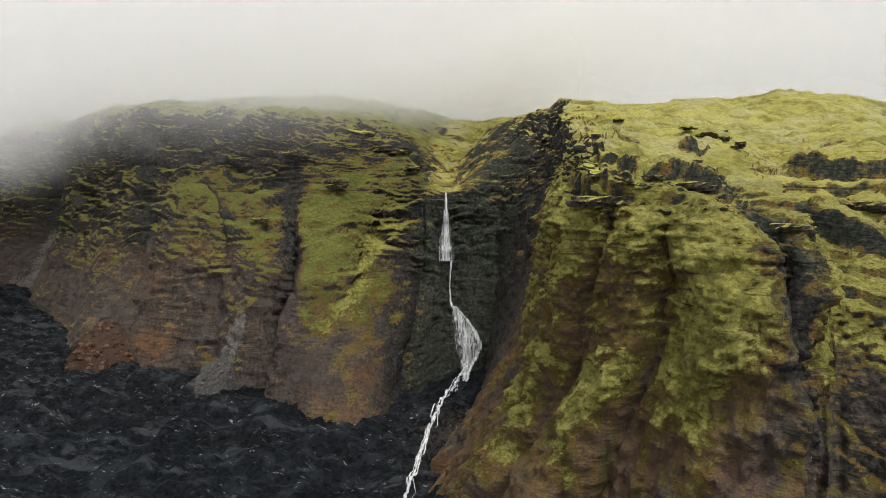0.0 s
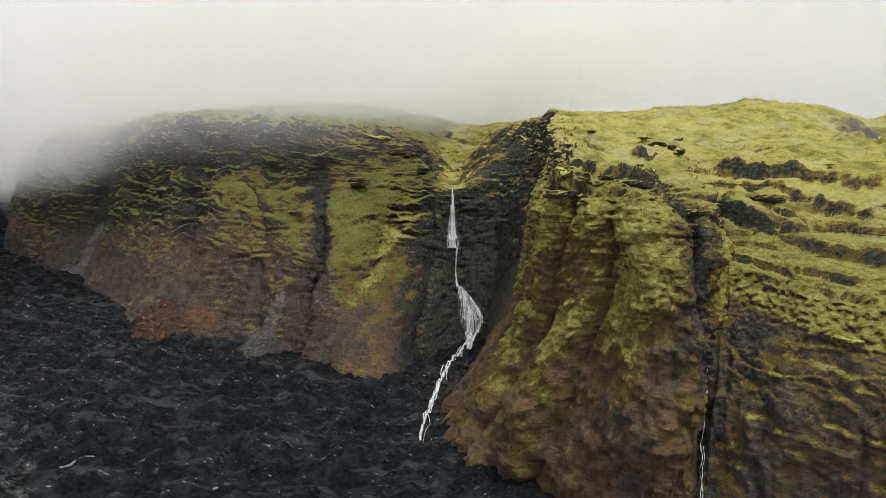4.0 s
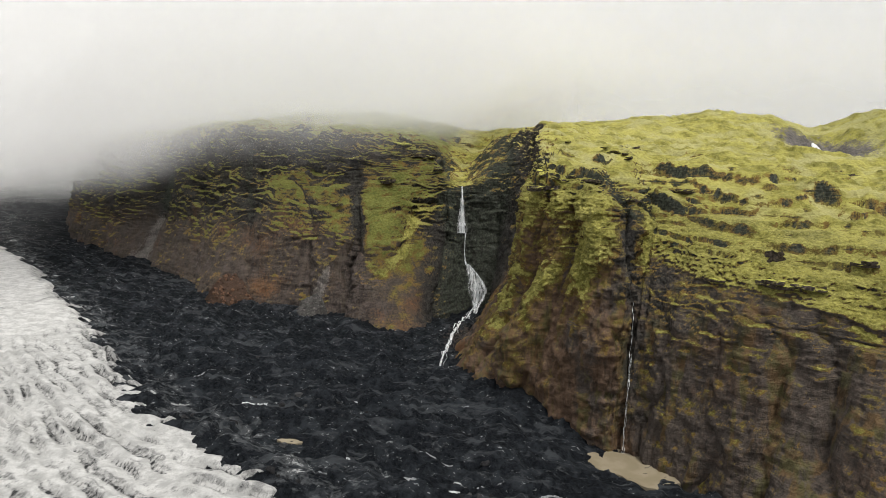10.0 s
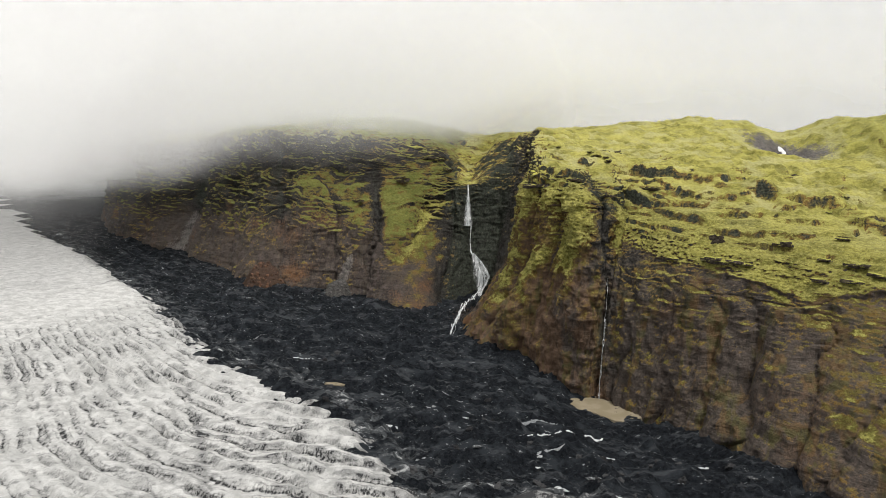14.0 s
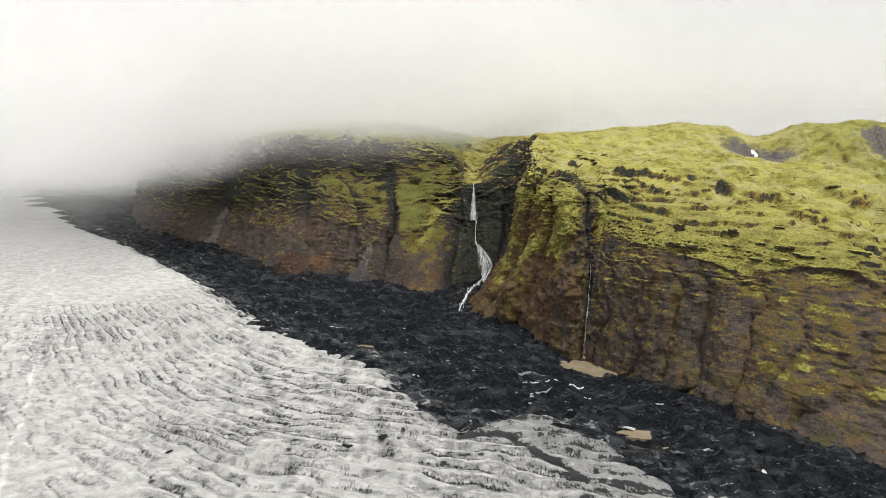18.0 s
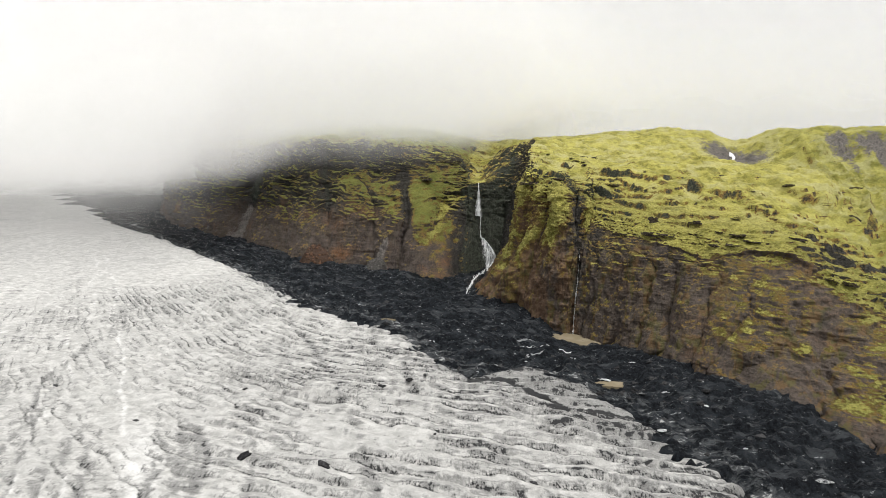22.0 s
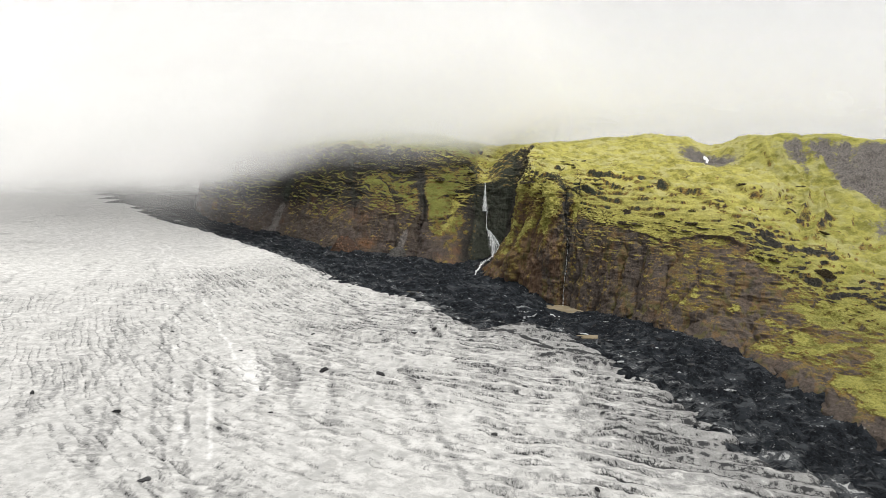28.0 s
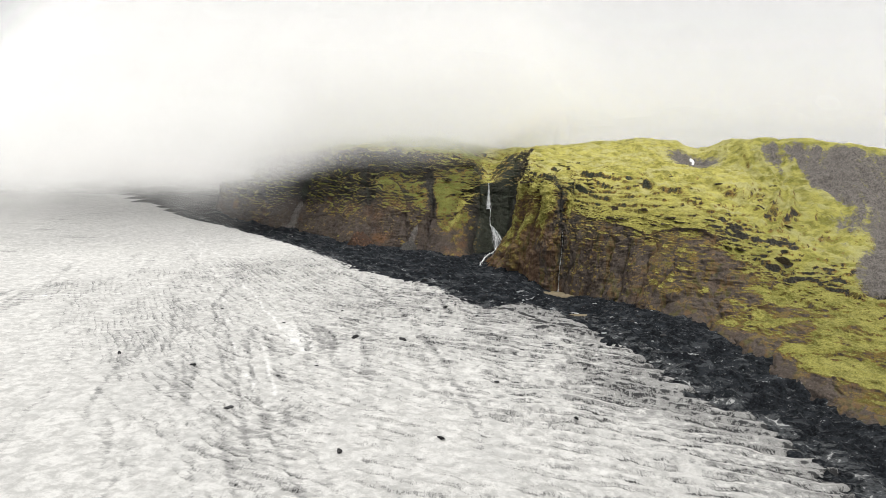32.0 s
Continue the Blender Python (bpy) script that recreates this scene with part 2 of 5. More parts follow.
def moraine_material():
    g = Nodes("dark_moraine_debris")
    big, mid_, fine, grit = g.noise(0.03, 4), g.noise(0.12, 5, 0.6), g.noise(0.6, 5, 0.65, offset=5), g.noise(2.6, 3, 0.7)
    c = g.mix(g.ramp(fine, 0.3, 0.7), (0.004, 0.005, 0.0065), (0.019, 0.022, 0.027))
    c = g.mix(g.math("MULTIPLY", g.ramp(mid_, 0.46, 0.66), 0.7), c, (0.040, 0.046, 0.053))
    c = g.mix(g.math("MULTIPLY", g.ramp(grit, 0.6, 0.72), 0.4), c, (0.09, 0.09, 0.09))
    ice = g.noise(0.16, 6, 0.72, (0.55, 1.2, 1), 13, 0.6)
    ice = g.math("ADD", ice, g.math("MULTIPLY", g.attr("ice"), 0.22))
    c = g.mix(g.math("MULTIPLY", g.ramp(ice, 0.585, 0.71), 0.65), c, (0.14, 0.148, 0.155))
    c = g.mix(g.ramp(ice, 0.72, 0.78), c, (0.52, 0.53, 0.53))
    dust = g.noise(0.09, 5, 0.66, (0.45, 1.7, 1), 53, 0.5)
    c = g.mix(g.math("MULTIPLY", g.ramp(dust, 0.53, 0.66), 0.7), c, (0.078, 0.085, 0.093))
    c = g.mix(g.ramp(g.math("ADD", g.attr("soil"), g.math("MULTIPLY", g.math("SUBTRACT", fine, 0.5), 0.9)), 0.35, 0.65), c, (0.095, 0.072, 0.056))
    fleck = g.noise(0.55, 4, 0.7, (0.5, 1.3, 1), 33, 0.5)
    c = g.mix(g.math("MULTIPLY", g.ramp(g.math("ADD", fleck, g.math("MULTIPLY", mid_, 0.25)), 0.765, 0.83), 0.85), c, (0.42, 0.44, 0.45))
    n = g.bump(g.math("ADD", fine, g.math("MULTIPLY", grit, 0.6)), 1.5, 1.0)
    g.bsdf.inputs["Specular IOR Level"].default_value = 0.08
    return g.finish(c, 0.9, n)


def glacier_material():
    g = Nodes("dirty_glacier_ice")
    fine, grit = g.noise(0.20, 6, 0.72, (0.8, 1.2, 1), 2, 0.3), g.noise(2.2, 4, 0.75, (1.3, 0.8, 1))
    dash = g.noise(0.34, 5, 0.7, (0.45, 1.3, 1), 8, 0.5)
    smear = g.noise(0.05, 5, 0.6, (1.6, 0.4, 1), 18, 0.8)
    dirt = g.attr("dirt")
    c = g.mix(g.ramp(fine, 0.34, 0.66), (0.38, 0.378, 0.367), (0.66, 0.655, 0.638))
    c = g.mix(g.math("MULTIPLY", g.ramp(grit, 0.42, 0.66), 0.35), c, (0.40, 0.40, 0.39))
    # calm and far ice is whiter; far off this paints over the cloud's shade
    c = g.mix(g.ramp(g.attr("quiet_pale"), 0.0, 1.0, 0.0, 0.5), c, g.mix(g.ramp(fine, 0.36, 0.62), (0.47, 0.467, 0.456), (0.71, 0.704, 0.688)))
    c = g.mix(g.math("MULTIPLY", g.ramp(smear, 0.46, 0.66), 0.4), c, (0.46, 0.46, 0.45))
    c = g.mix(g.math("MULTIPLY", g.ramp(g.math("MULTIPLY", g.attr("band"), g.math("ADD", fine, 0.45)), 0.25, 0.75), 0.85), c, (0.88, 0.878, 0.87))
    # rows of grit on the faces of the crevasse steps
    bend = g.noise(0.09, 5, 0.68, offset=44)
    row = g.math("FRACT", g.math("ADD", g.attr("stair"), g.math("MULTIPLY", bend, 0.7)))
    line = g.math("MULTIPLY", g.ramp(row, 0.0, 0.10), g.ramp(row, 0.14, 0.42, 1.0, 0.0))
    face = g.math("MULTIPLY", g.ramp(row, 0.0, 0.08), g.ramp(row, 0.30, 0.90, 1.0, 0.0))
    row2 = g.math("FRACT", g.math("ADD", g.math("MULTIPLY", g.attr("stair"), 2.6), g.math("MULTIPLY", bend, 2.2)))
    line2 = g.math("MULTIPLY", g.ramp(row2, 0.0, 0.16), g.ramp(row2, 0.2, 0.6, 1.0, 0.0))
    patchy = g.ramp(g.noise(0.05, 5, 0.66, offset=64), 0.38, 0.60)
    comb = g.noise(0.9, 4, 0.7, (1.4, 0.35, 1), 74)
    grime = g.math("MULTIPLY", g.math("ADD", g.math("ADD", g.math("MULTIPLY", line, g.ramp(comb, 0.36, 0.60, 0.08, 0.27)), g.math("MULTIPLY", face, g.ramp(comb, 0.45, 0.62, 0.0, 0.24))), g.math("MULTIPLY", line2, 0.13)), g.math("MULTIPLY", g.math("ADD", g.math("MULTIPLY", patchy, 0.95), 0.2), g.ramp(g.attr("quiet_pale"), 0, 1, 0.9, 0.05)))
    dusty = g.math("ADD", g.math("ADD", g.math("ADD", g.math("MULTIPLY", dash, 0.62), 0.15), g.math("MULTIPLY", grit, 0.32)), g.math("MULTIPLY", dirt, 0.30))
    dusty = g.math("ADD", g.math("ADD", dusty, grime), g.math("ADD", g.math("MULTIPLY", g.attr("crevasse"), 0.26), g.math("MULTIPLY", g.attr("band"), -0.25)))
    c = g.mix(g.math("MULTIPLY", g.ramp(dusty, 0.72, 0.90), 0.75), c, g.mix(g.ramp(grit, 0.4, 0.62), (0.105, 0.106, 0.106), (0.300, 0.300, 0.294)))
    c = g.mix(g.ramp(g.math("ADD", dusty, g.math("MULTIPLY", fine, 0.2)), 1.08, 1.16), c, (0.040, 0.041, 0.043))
    n = g.bump(g.math("SUBTRACT", g.math("ADD", g.math("MULTIPLY", fine, 0.8), g.math("MULTIPLY", grit, 0.35)), g.math("MULTIPLY", grime, 1.3)), 1.0, 1.0)
    return g.finish(c, 0.75, n)


def water_material(name, cover=0.6, streaks=(1.6, 1.6, 0.12), span=0.22):
    """White water: foam with gaps that run with the fall."""
    g = Nodes(name)
    s = g.noise(1.1, 4, 0.6, streaks, 3)
    edge = g.attr("edge")
    a = g.ramp(g.math("ADD", s, g.math("MULTIPLY", edge, 0.42)), 1.0 - cover, 1.0 + span - cover)
    s2 = g.noise(0.5, 3, 0.6, streaks, 23)
    g.put(g.math("MULTIPLY", a, g.ramp(s2, 0.3, 0.6, 0.55, 1.0)), g.bsdf.inputs["Alpha"])
    c = g.mix(g.ramp(s, 0.35, 0.65), (0.62, 0.66, 0.68), (0.90, 0.91, 0.91))
    return g.finish(c, 0.6, g.bump(s, 0.3))


def pond_material():
    g = Nodes("silty_meltwater")
    c = g.mix(g.ramp(g.noise(0.08, 3), 0.4, 0.6), (0.250, 0.210, 0.140), (0.300, 0.255, 0.180))
    g.bsdf.inputs["Specular IOR Level"].default_value = 0.3
    return g.finish(c, 0.25, g.bump(g.noise(1.5, 3), 0.02))


def stone_material(name, a, b):
    g = Nodes(name)
    f = g.noise(1.2, 5, 0.65)
    info = g.n.new("ShaderNodeObjectInfo").outputs["Random"]
    c = g.mix(g.ramp(g.math("ADD", f, g.math("MULTIPLY", g.math("SUBTRACT", info, 0.5), 0.4)), 0.3, 0.7), a, b)
    return g.finish(c, 0.9, g.bump(f, 0.4))


def snow_material():
    g = Nodes("old_snow")
    c = g.mix(g.ramp(g.noise(0.5, 4), 0.4, 0.65), (0.72, 0.73, 0.74), (0.86, 0.86, 0.86))
    return g.finish(c, 0.7, g.bump(g.noise(0.8, 4), 0.3))


def mist_material():
    """Cloud: lets part of the light through and scatters the rest to both sides."""
    g = Nodes("cloud")
    g.n.remove(g.bsdf)
    clear = g.n.new("ShaderNodeBsdfTransparent")
    back, front = g.n.new("ShaderNodeBsdfTranslucent"), g.n.new("ShaderNodeBsdfDiffuse")
    back.inputs["Color"].default_value = front.inputs["Color"].default_value = (0.915, 0.915, 0.91, 1)
    body, veil = g.n.new("ShaderNodeMixShader"), g.n.new("ShaderNodeMixShader")
    body.inputs[0].default_value = 0.62
    g.l.new(back.outputs[0], body.inputs[1])
    g.l.new(front.outputs[0], body.inputs[2])
    g.l.new(g.attr("veil"), veil.inputs[0])
    g.l.new(clear.outputs[0], veil.inputs[1])
    g.l.new(body.outputs[0], veil.inputs[2])
    g.l.new(veil.outputs[0], g.out.inputs[0])
    return g.mat


CLIFF, MORAINE, GLACIER = cliff_material(), moraine_material(), glacier_material()

# ------------------------------------------------------------------ the cliffs, by their long lines
# Each line runs from the far end of the valley past the gorge to the near hillside: foot of the rock, middle of the face,
# its rim, the slope above, the top edge, the hollow behind it, the ridge.
FOOT = [(-590, 800, 70), (-562, 652, 62), (-440, 498, 57), (-306, 395, 52), (-222, 312, 47), (-172, 280, 45), (-108, 256, 42), (-74, 232, 38),
        (-38, 215, 32), (-16, 255, 35), (6, 284, 40), (24, 284, 40), (15, 235, 35), (0, 185, 35), (2, 150, 33), (34, 124, 26),
        (58, 104, 22), (71, 96, 21), (92, 66, 25), (119, 22, 29), (137, -12, 34), (166, -56, 29), (180, -98, 21), (194, -142, 13), (214, -195, 7), (300, -520, 2)]
FACE = [(-580, 810, 110), (-556, 668, 104), (-446, 516, 93), (-309, 428, 95), (-232, 352, 96), (-168, 309, 97), (-100, 275, 95), (-62, 256, 84),
        (-40, 284, 100), (-10, 292, 96), (4, 296, 95), (30, 300, 95), (40, 252, 98), (33, 184, 95), (30, 146, 92), (48, 118, 100),
        (66, 101, 84), (75, 101, 78), (102, 70, 80), (139, 33, 80), (162, -2, 66), (186, -36, 50), (210, -74, 40), (232, -118, 34), (262, -175, 28), (370, -490, 22)]
RIM = [(-572, 820, 150), (-550, 682, 149), (-440, 537, 150), (-306, 442, 150), (-236, 380, 150), (-180, 347, 150), (-128, 329, 150), (-72, 307, 149),
       (-24, 312, 149), (-8, 304, 138), (4, 299, 136), (34, 309, 142), (51, 258, 145), (40, 186, 140), (35, 134, 138), (54, 121, 136),
       (76, 108, 130), (86, 122, 116), (114, 84, 110), (151, 48, 108), (186, 24, 102), (212, -6, 80), (250, -42, 56), (286, -78, 48), (332, -128, 43), (460, -430, 34)]
SLOPE = [(-568, 830, 168), (-548, 692, 171), (-440, 546, 172), (-308, 450, 172), (-236, 388, 173), (-180, 354, 173), (-128, 337, 173), (-76, 318, 168),
         (-28, 330, 164), (-8, 330, 142), (4, 322, 138), (36, 325, 164), (57, 272, 168), (47, 208, 164), (44, 152, 155), (66, 150, 152),
         (88, 158, 150), (98, 165, 145), (142, 120, 137), (188, 106, 132), (218, 80, 120), (242, 40, 100), (286, 8, 74), (332, -24, 62), (394, -72, 56), (540, -370, 46)]
TOP = [(-565, 840, 186), (-546, 708, 186), (-440, 562, 185), (-310, 462, 185), (-236, 400, 186), (-180, 364, 186), (-128, 347, 185), (-78, 338, 181),
       (-36, 352, 176), (-6, 372, 160), (8, 372, 152), (38, 340, 177), (63, 306, 186), (64, 240, 173), (72, 205, 165), (92, 205, 162),
       (112, 214, 162), (126, 216, 161), (182, 203, 161), (236, 218, 158), (292, 200, 154), (324, 162, 137), (380, 152, 126), (450, 110, 112), (540, 50, 100), (720, -250, 84)]
HOLLOW = [(-560, 920, 196), (-540, 800, 196), (-438, 644, 196), (-310, 530, 195), (-236, 470, 196), (-180, 430, 196), (-128, 410, 194), (-78, 395, 190),
          (-32, 400, 182), (-2, 420, 170), (18, 420, 166), (48, 390, 176), (80, 340, 184), (95, 300, 178), (112, 285, 174), (130, 280, 170),
          (150, 280, 168), (170, 282, 167), (210, 285, 168), (262, 298, 168), (296, 310, 166), (336, 238, 154), (390, 212, 158), (460, 172, 146), (560, 110, 130), (770, -160, 110)]
RIDGE = [(-550, 1060, 214), (-530, 940, 214), (-432, 780, 214), (-310, 660, 214), (-236, 600, 214), (-180, 560, 214), (-128, 530, 212), (-78, 510, 208),
         (-26, 510, 200), (12, 520, 192), (36, 515, 190), (66, 480, 190), (96, 460, 192), (120, 450, 192), (145, 445, 194), (170, 442, 197),
         (196, 440, 199), (220, 440, 201), (258, 438, 203), (300, 432, 199), (338, 402, 186), (366, 336, 198), (430, 282, 193), (510, 232, 180), (620, 170, 162), (850, -80, 140)]
# how far moss covers the lower face, the upper face and the slopes, and how much of the rock is dark basalt
MOSS_LOW = [0, 0, 0, 0, 0.02, 0.02, 0.02, 0.06, 0.04, 0, 0, 0, 0, 0.05, 0.14, 0.22, 0.2, 0.18, 0.2, 0.16, 0.16, 0.22, 0.3, 0.35, 0.4, 0.4]
MOSS_FACE = [0.25, 0.3, 0.4, 0.45, 0.55, 0.48, 0.45, 1.05, 0.9, 0.1, 0, 0, 0.35, 0.8, 0.98, 0.98, 0.5, 0.38, 0.38, 0.38, 0.3, 0.35, 0.65, 0.95, 1.05, 1.05]
MOSS_HIGH = [0.55, 0.56, 0.6, 0.66, 0.7, 0.62, 0.58, 0.75, 0.78, 0.5, 0.4, 0.4, 0.7, 1.05, 1.25, 1.3, 1.3, 1.2, 1.2, 1.2, 1.2, 1.2, 1.2, 1.15, 1.15, 1.15]
BASALT_LOW = [0.1, 0.1, 0.1, 0.12, 0.08, 0.08, 0.1, 0, 0.3, 1, 1.1, 1.1, 0.4, 0.1, 0.05, 0.08, 0.2, 0.5, 0.2, 0.12, 0.05, 0.05, 0.1, 0.1, 0.1, 0.1]
BASALT_HIGH = [0.7, 0.7, 0.7, 0.7, 0.7, 0.7, 0.7, 0.6, 0.85, 1.1, 1.1, 1.1, 0.7, 0.45, 0.35, 0.45, 0.65, 0.6, 0.45, 0.4, 0.3, 0.3, 0.3, 0.3, 0.3, 0.3]

lines = np.array([FOOT, FACE, RIM, SLOPE, TOP, HOLLOW, RIDGE], float)
root = lines[0].copy()
out_dir = lines[0] - lines[1]
out_dir[:, 2] = 0
out_dir /= np.linalg.norm(out_dir, axis=1)[:, None] + 1e-6
root = lines[0] + out_dir * 5 - np.array([0, 0, 18])
back = lines[6] + np.array([60, 420, -30])
lines = np.concatenate([root[None], lines, back[None]])

seg = np.linalg.norm(np.diff(lines[2:5].mean(0), axis=0), axis=1)
step = np.interp(np.arange(len(seg)), [0, 3, 5, 12, 13, 17, 18.5, 22, 24], [3.0, 1.8, 1.05, 1.0, 0.55, 0.55, 0.9, 1.3, 4.0])
station = np.concatenate([k + np.arange(n) / n for k, n in enumerate(np.maximum(6, (seg / step).astype(int)))] + [[len(seg)]])
counts = [7, 78, 80, 76, 80, 52, 44, 10]
level = np.concatenate([k + np.arange(n) / n for k, n in enumerate(counts)] + [[len(counts)]])

sheet = monotone(np.swapaxes(lines, 0, 1), station)            # station, line, xyz
sheet = np.swapaxes(monotone(np.swapaxes(sheet, 0, 1), level), 0, 1)   # station, level, xyz
U, V = np.meshgrid(station, level, indexing="ij")


def sheet_normal(p):
    n = np.cross(np.gradient(p, axis=0), np.gradient(p, axis=1))
    n /= np.linalg.norm(n, axis=2)[..., None] + 1e-9
    return n


def along(values):
    return np.interp(U, np.arange(len(values)), values)


nrm = sheet_normal(sheet)
if nrm[..., 2].mean() < 0:
    nrm = -nrm
X, Y, Z = sheet[..., 0], sheet[..., 1], sheet[..., 2]
steep = smooth(0.25, 0.75, 1 - nrm[..., 2])
flat_dir = nrm.copy()
flat_dir[..., 2] *= 0.25
flat_dir /= np.linalg.norm(flat_dir, axis=2)[..., None] + 1e-9
face = smooth(0.6, 1.2, V) * (1 - smooth(3.2, 4.2, V))
gorge = np.exp(-((U - 10.5) / 1.6) ** 2)
calm = 1 - 0.6 * gorge

lump = smooth(12.3, 12.9, U) * (1 - smooth(16.9, 17.4, U)) * (1 - smooth(3.0, 3.6, V))     # the ribbed buttress beside the gorge
left = 1 - smooth(8.6, 9.2, U)
shift = 4.5 * fbm(X / 48, Y / 48, Z / 60, 3, 1) + 2.4 * fbm(X / 15, Y / 15, Z / 26, 3, 2)


def path_u(*stops):
    """A line down the rock: its station at each level."""
    return np.interp(V, [q[0] for q in stops], [q[1] for q in stops])


def pillars(borders, swell, low, high, seed, sway=0.10):
    """Rounded buttresses between sharp clefts: borders are lines down the rock, swell how far each one stands out."""
    u = U + sway * fbm(V * 1.6, U * 1.1, 0 * U, 3, seed) + 0.04 * fbm(X / 7, Y / 7, Z / 9, 2, seed + 1)
    total, joint = 0 * U, 0 * U
    for k in range(len(borders) - 1):
        f = (u - borders[k]) / (borders[k + 1] - borders[k])
        inside = (f > 0) & (f < 1)
        dome = np.sqrt((1 - (2 * f.clip(0, 1) - 1) ** 2).clip(0, 1))
        total = total + np.where(inside, swell[k] * (dome - 0.55), 0)
        joint = joint + np.where(inside, (1 - dome) ** 2, 0)
    fade = smooth(low - 0.3, low + 0.1, V) * (1 - smooth(high - 0.5, high + 0.2, V))
    return total * fade, joint * fade


fixed = 0 * U
GULLY = path_u((0.8, 17.0), (2.0, 16.95), (2.35, 16.45), (2.75, 15.9), (3.3, 15.68), (4.2, 15.45))
CLEFT = path_u((1.2, 6.5), (1.76, 6.36), (2.4, 6.64), (2.8, 6.72), (3.6, 6.75))
DARK_GULLY = path_u((0.8, 2.70), (1.2, 2.78), (2.2, 2.94), (3.2, 3.1))
stand_l, joint_l = pillars([fixed + 0.6, fixed + 1.3, fixed + 1.9, fixed + 2.3, DARK_GULLY, fixed + 3.9, fixed + 4.94, fixed + 5.75, CLEFT], [5, 5, 5, 6, 5, 6, 4, 5], 0.9, 2.8, 201, 0.22)
stand_b, joint_b = pillars([CLEFT, path_u((1.0, 8.9), (2.0, 9.0), (3.0, 8.8))], [13], 0.8, 2.7, 203, 0.05)
stand_r, joint_r = pillars([fixed + 12.5, fixed + 13.1, path_u((1.0, 13.4), (2.0, 13.55), (3.0, 13.75)), path_u((1.0, 14.1), (2.2, 14.3), (3.0, 14.42)), path_u((1.0, 14.7), (2.2, 14.92), (3.0, 14.86)), GULLY], [4, 6, 7, 7, 9], 0.9, 3.2, 205, 0.12)
stand_m, joint_m = pillars([GULLY, fixed + 17.45, fixed + 17.95, fixed + 18.3, fixed + 18.66, fixed + 19.25, fixed + 19.7, fixed + 20.25, fixed + 20.9, fixed + 21.5, fixed + 22.3, fixed + 23.2], [3, 4, 4, 6, 7, 3, 6, 4, 5, 3, 4], 0.9, 2.5, 207, 0.32)
joint = 0.3 * joint_l + 0.35 * joint_b + 0.6 * joint_r + 0.5 * joint_m
gash = 0 * U
shift = shift + stand_l + stand_b + stand_r + stand_m
run = np.interp(U, np.arange(len(seg) + 1), np.r_[0, np.cumsum(seg)]) + 5 * fbm(X / 30, Y / 30, Z / 30, 2, 53)
rib = ridged(run / 9.0, Z / 90, 0 * Z, 3, 51)
fine_rib = ridged(run / 4.2, Z / 40, 0 * Z, 2, 55)
shift = shift + lump * (2.4 * rib + 1.3 * fine_rib + 3.4 * fbm(X / 9, Y / 9, Z / 14, 4, 52, 0.6))
flute = ridged(run / 11, Z / 75, 0 * Z, 3, 5)
shift = shift + 2.6 * flute * steep * face * (1 - smooth(2.4, 3.0, V)) * (0.5 + 0.5 * vnoise(X / 60, Y / 60, Z / 60, 9)) * (1 - lump)
shift = shift * calm
# bedding: broken ledges that stand out and step back with height
ledge = 0 * U
for thick, amp, seed in ((12.0, 3.6, 3), (5.6, 2.6, 4), (2.7, 1.3, 6)):
    h = (Z + 11 * fbm(X / 60, Y / 60, Z / 60, 3, seed) + 4.0 * fbm(X / 13, Y / 13, Z / 12, 3, seed + 3) + 0.05 * X) / thick
    saw = h % 1.0
    saw = np.where(saw < 0.8, saw / 0.8, (1 - saw) / 0.2)
    where = smooth(1.7, 2.4, V) * (1 - 0.8 * smooth(4.0, 4.8, V)) + (0.25 + 0.2 * left) * smooth(0.9, 1.3, V)
    row = np.floor(h)
    ragged = smooth(0.02, 0.34, fbm(X / 17 + row * 3.7, Y / 17, row * 5.1, 3, seed + 20))
    ledge = ledge + amp * (saw - 0.5) * where.clip(0, 1) * ragged * (0.25 + 0.75 * steep) * (0.4 + 0.6 * calm) * (1 - lump * (0.9 - 0.5 * smooth(2.2, 2.7, V))) * (1 + 0.7 * left * smooth(1.8, 2.2, V))
shift = shift + ledge
shift = shift + 1.6 * fbm(X / 6.5, Y / 6.5, Z / 6.5, 3, 8) * (0.35 + 0.65 * steep) + 0.9 * ridged(X / 3.0, Y / 3.0, Z / 3.6, 2, 12) * steep
knob = 0.7 * np.abs(vnoise(X / 3.0, Y / 3.0, Z / 4.4, 211)) + 0.8 * np.abs(vnoise(X / 1.5, Y / 1.5, Z / 1.9, 212))
shift = shift + smooth(12.2, 13.0, U) * (2.0 - 1.5 * smooth(16.6, 17.2, U) * smooth(2.9, 2.6, V)) * (knob - 0.5 + 0.5 * smooth(19, 21, U) * fbm(X / 12, Y / 12, Z / 8, 3, 214)) * (1 - smooth(2.9 + 0.7 * (U < 17), 3.5 + 0.7 * (U < 17), V)) * smooth(1.0, 1.6, V)
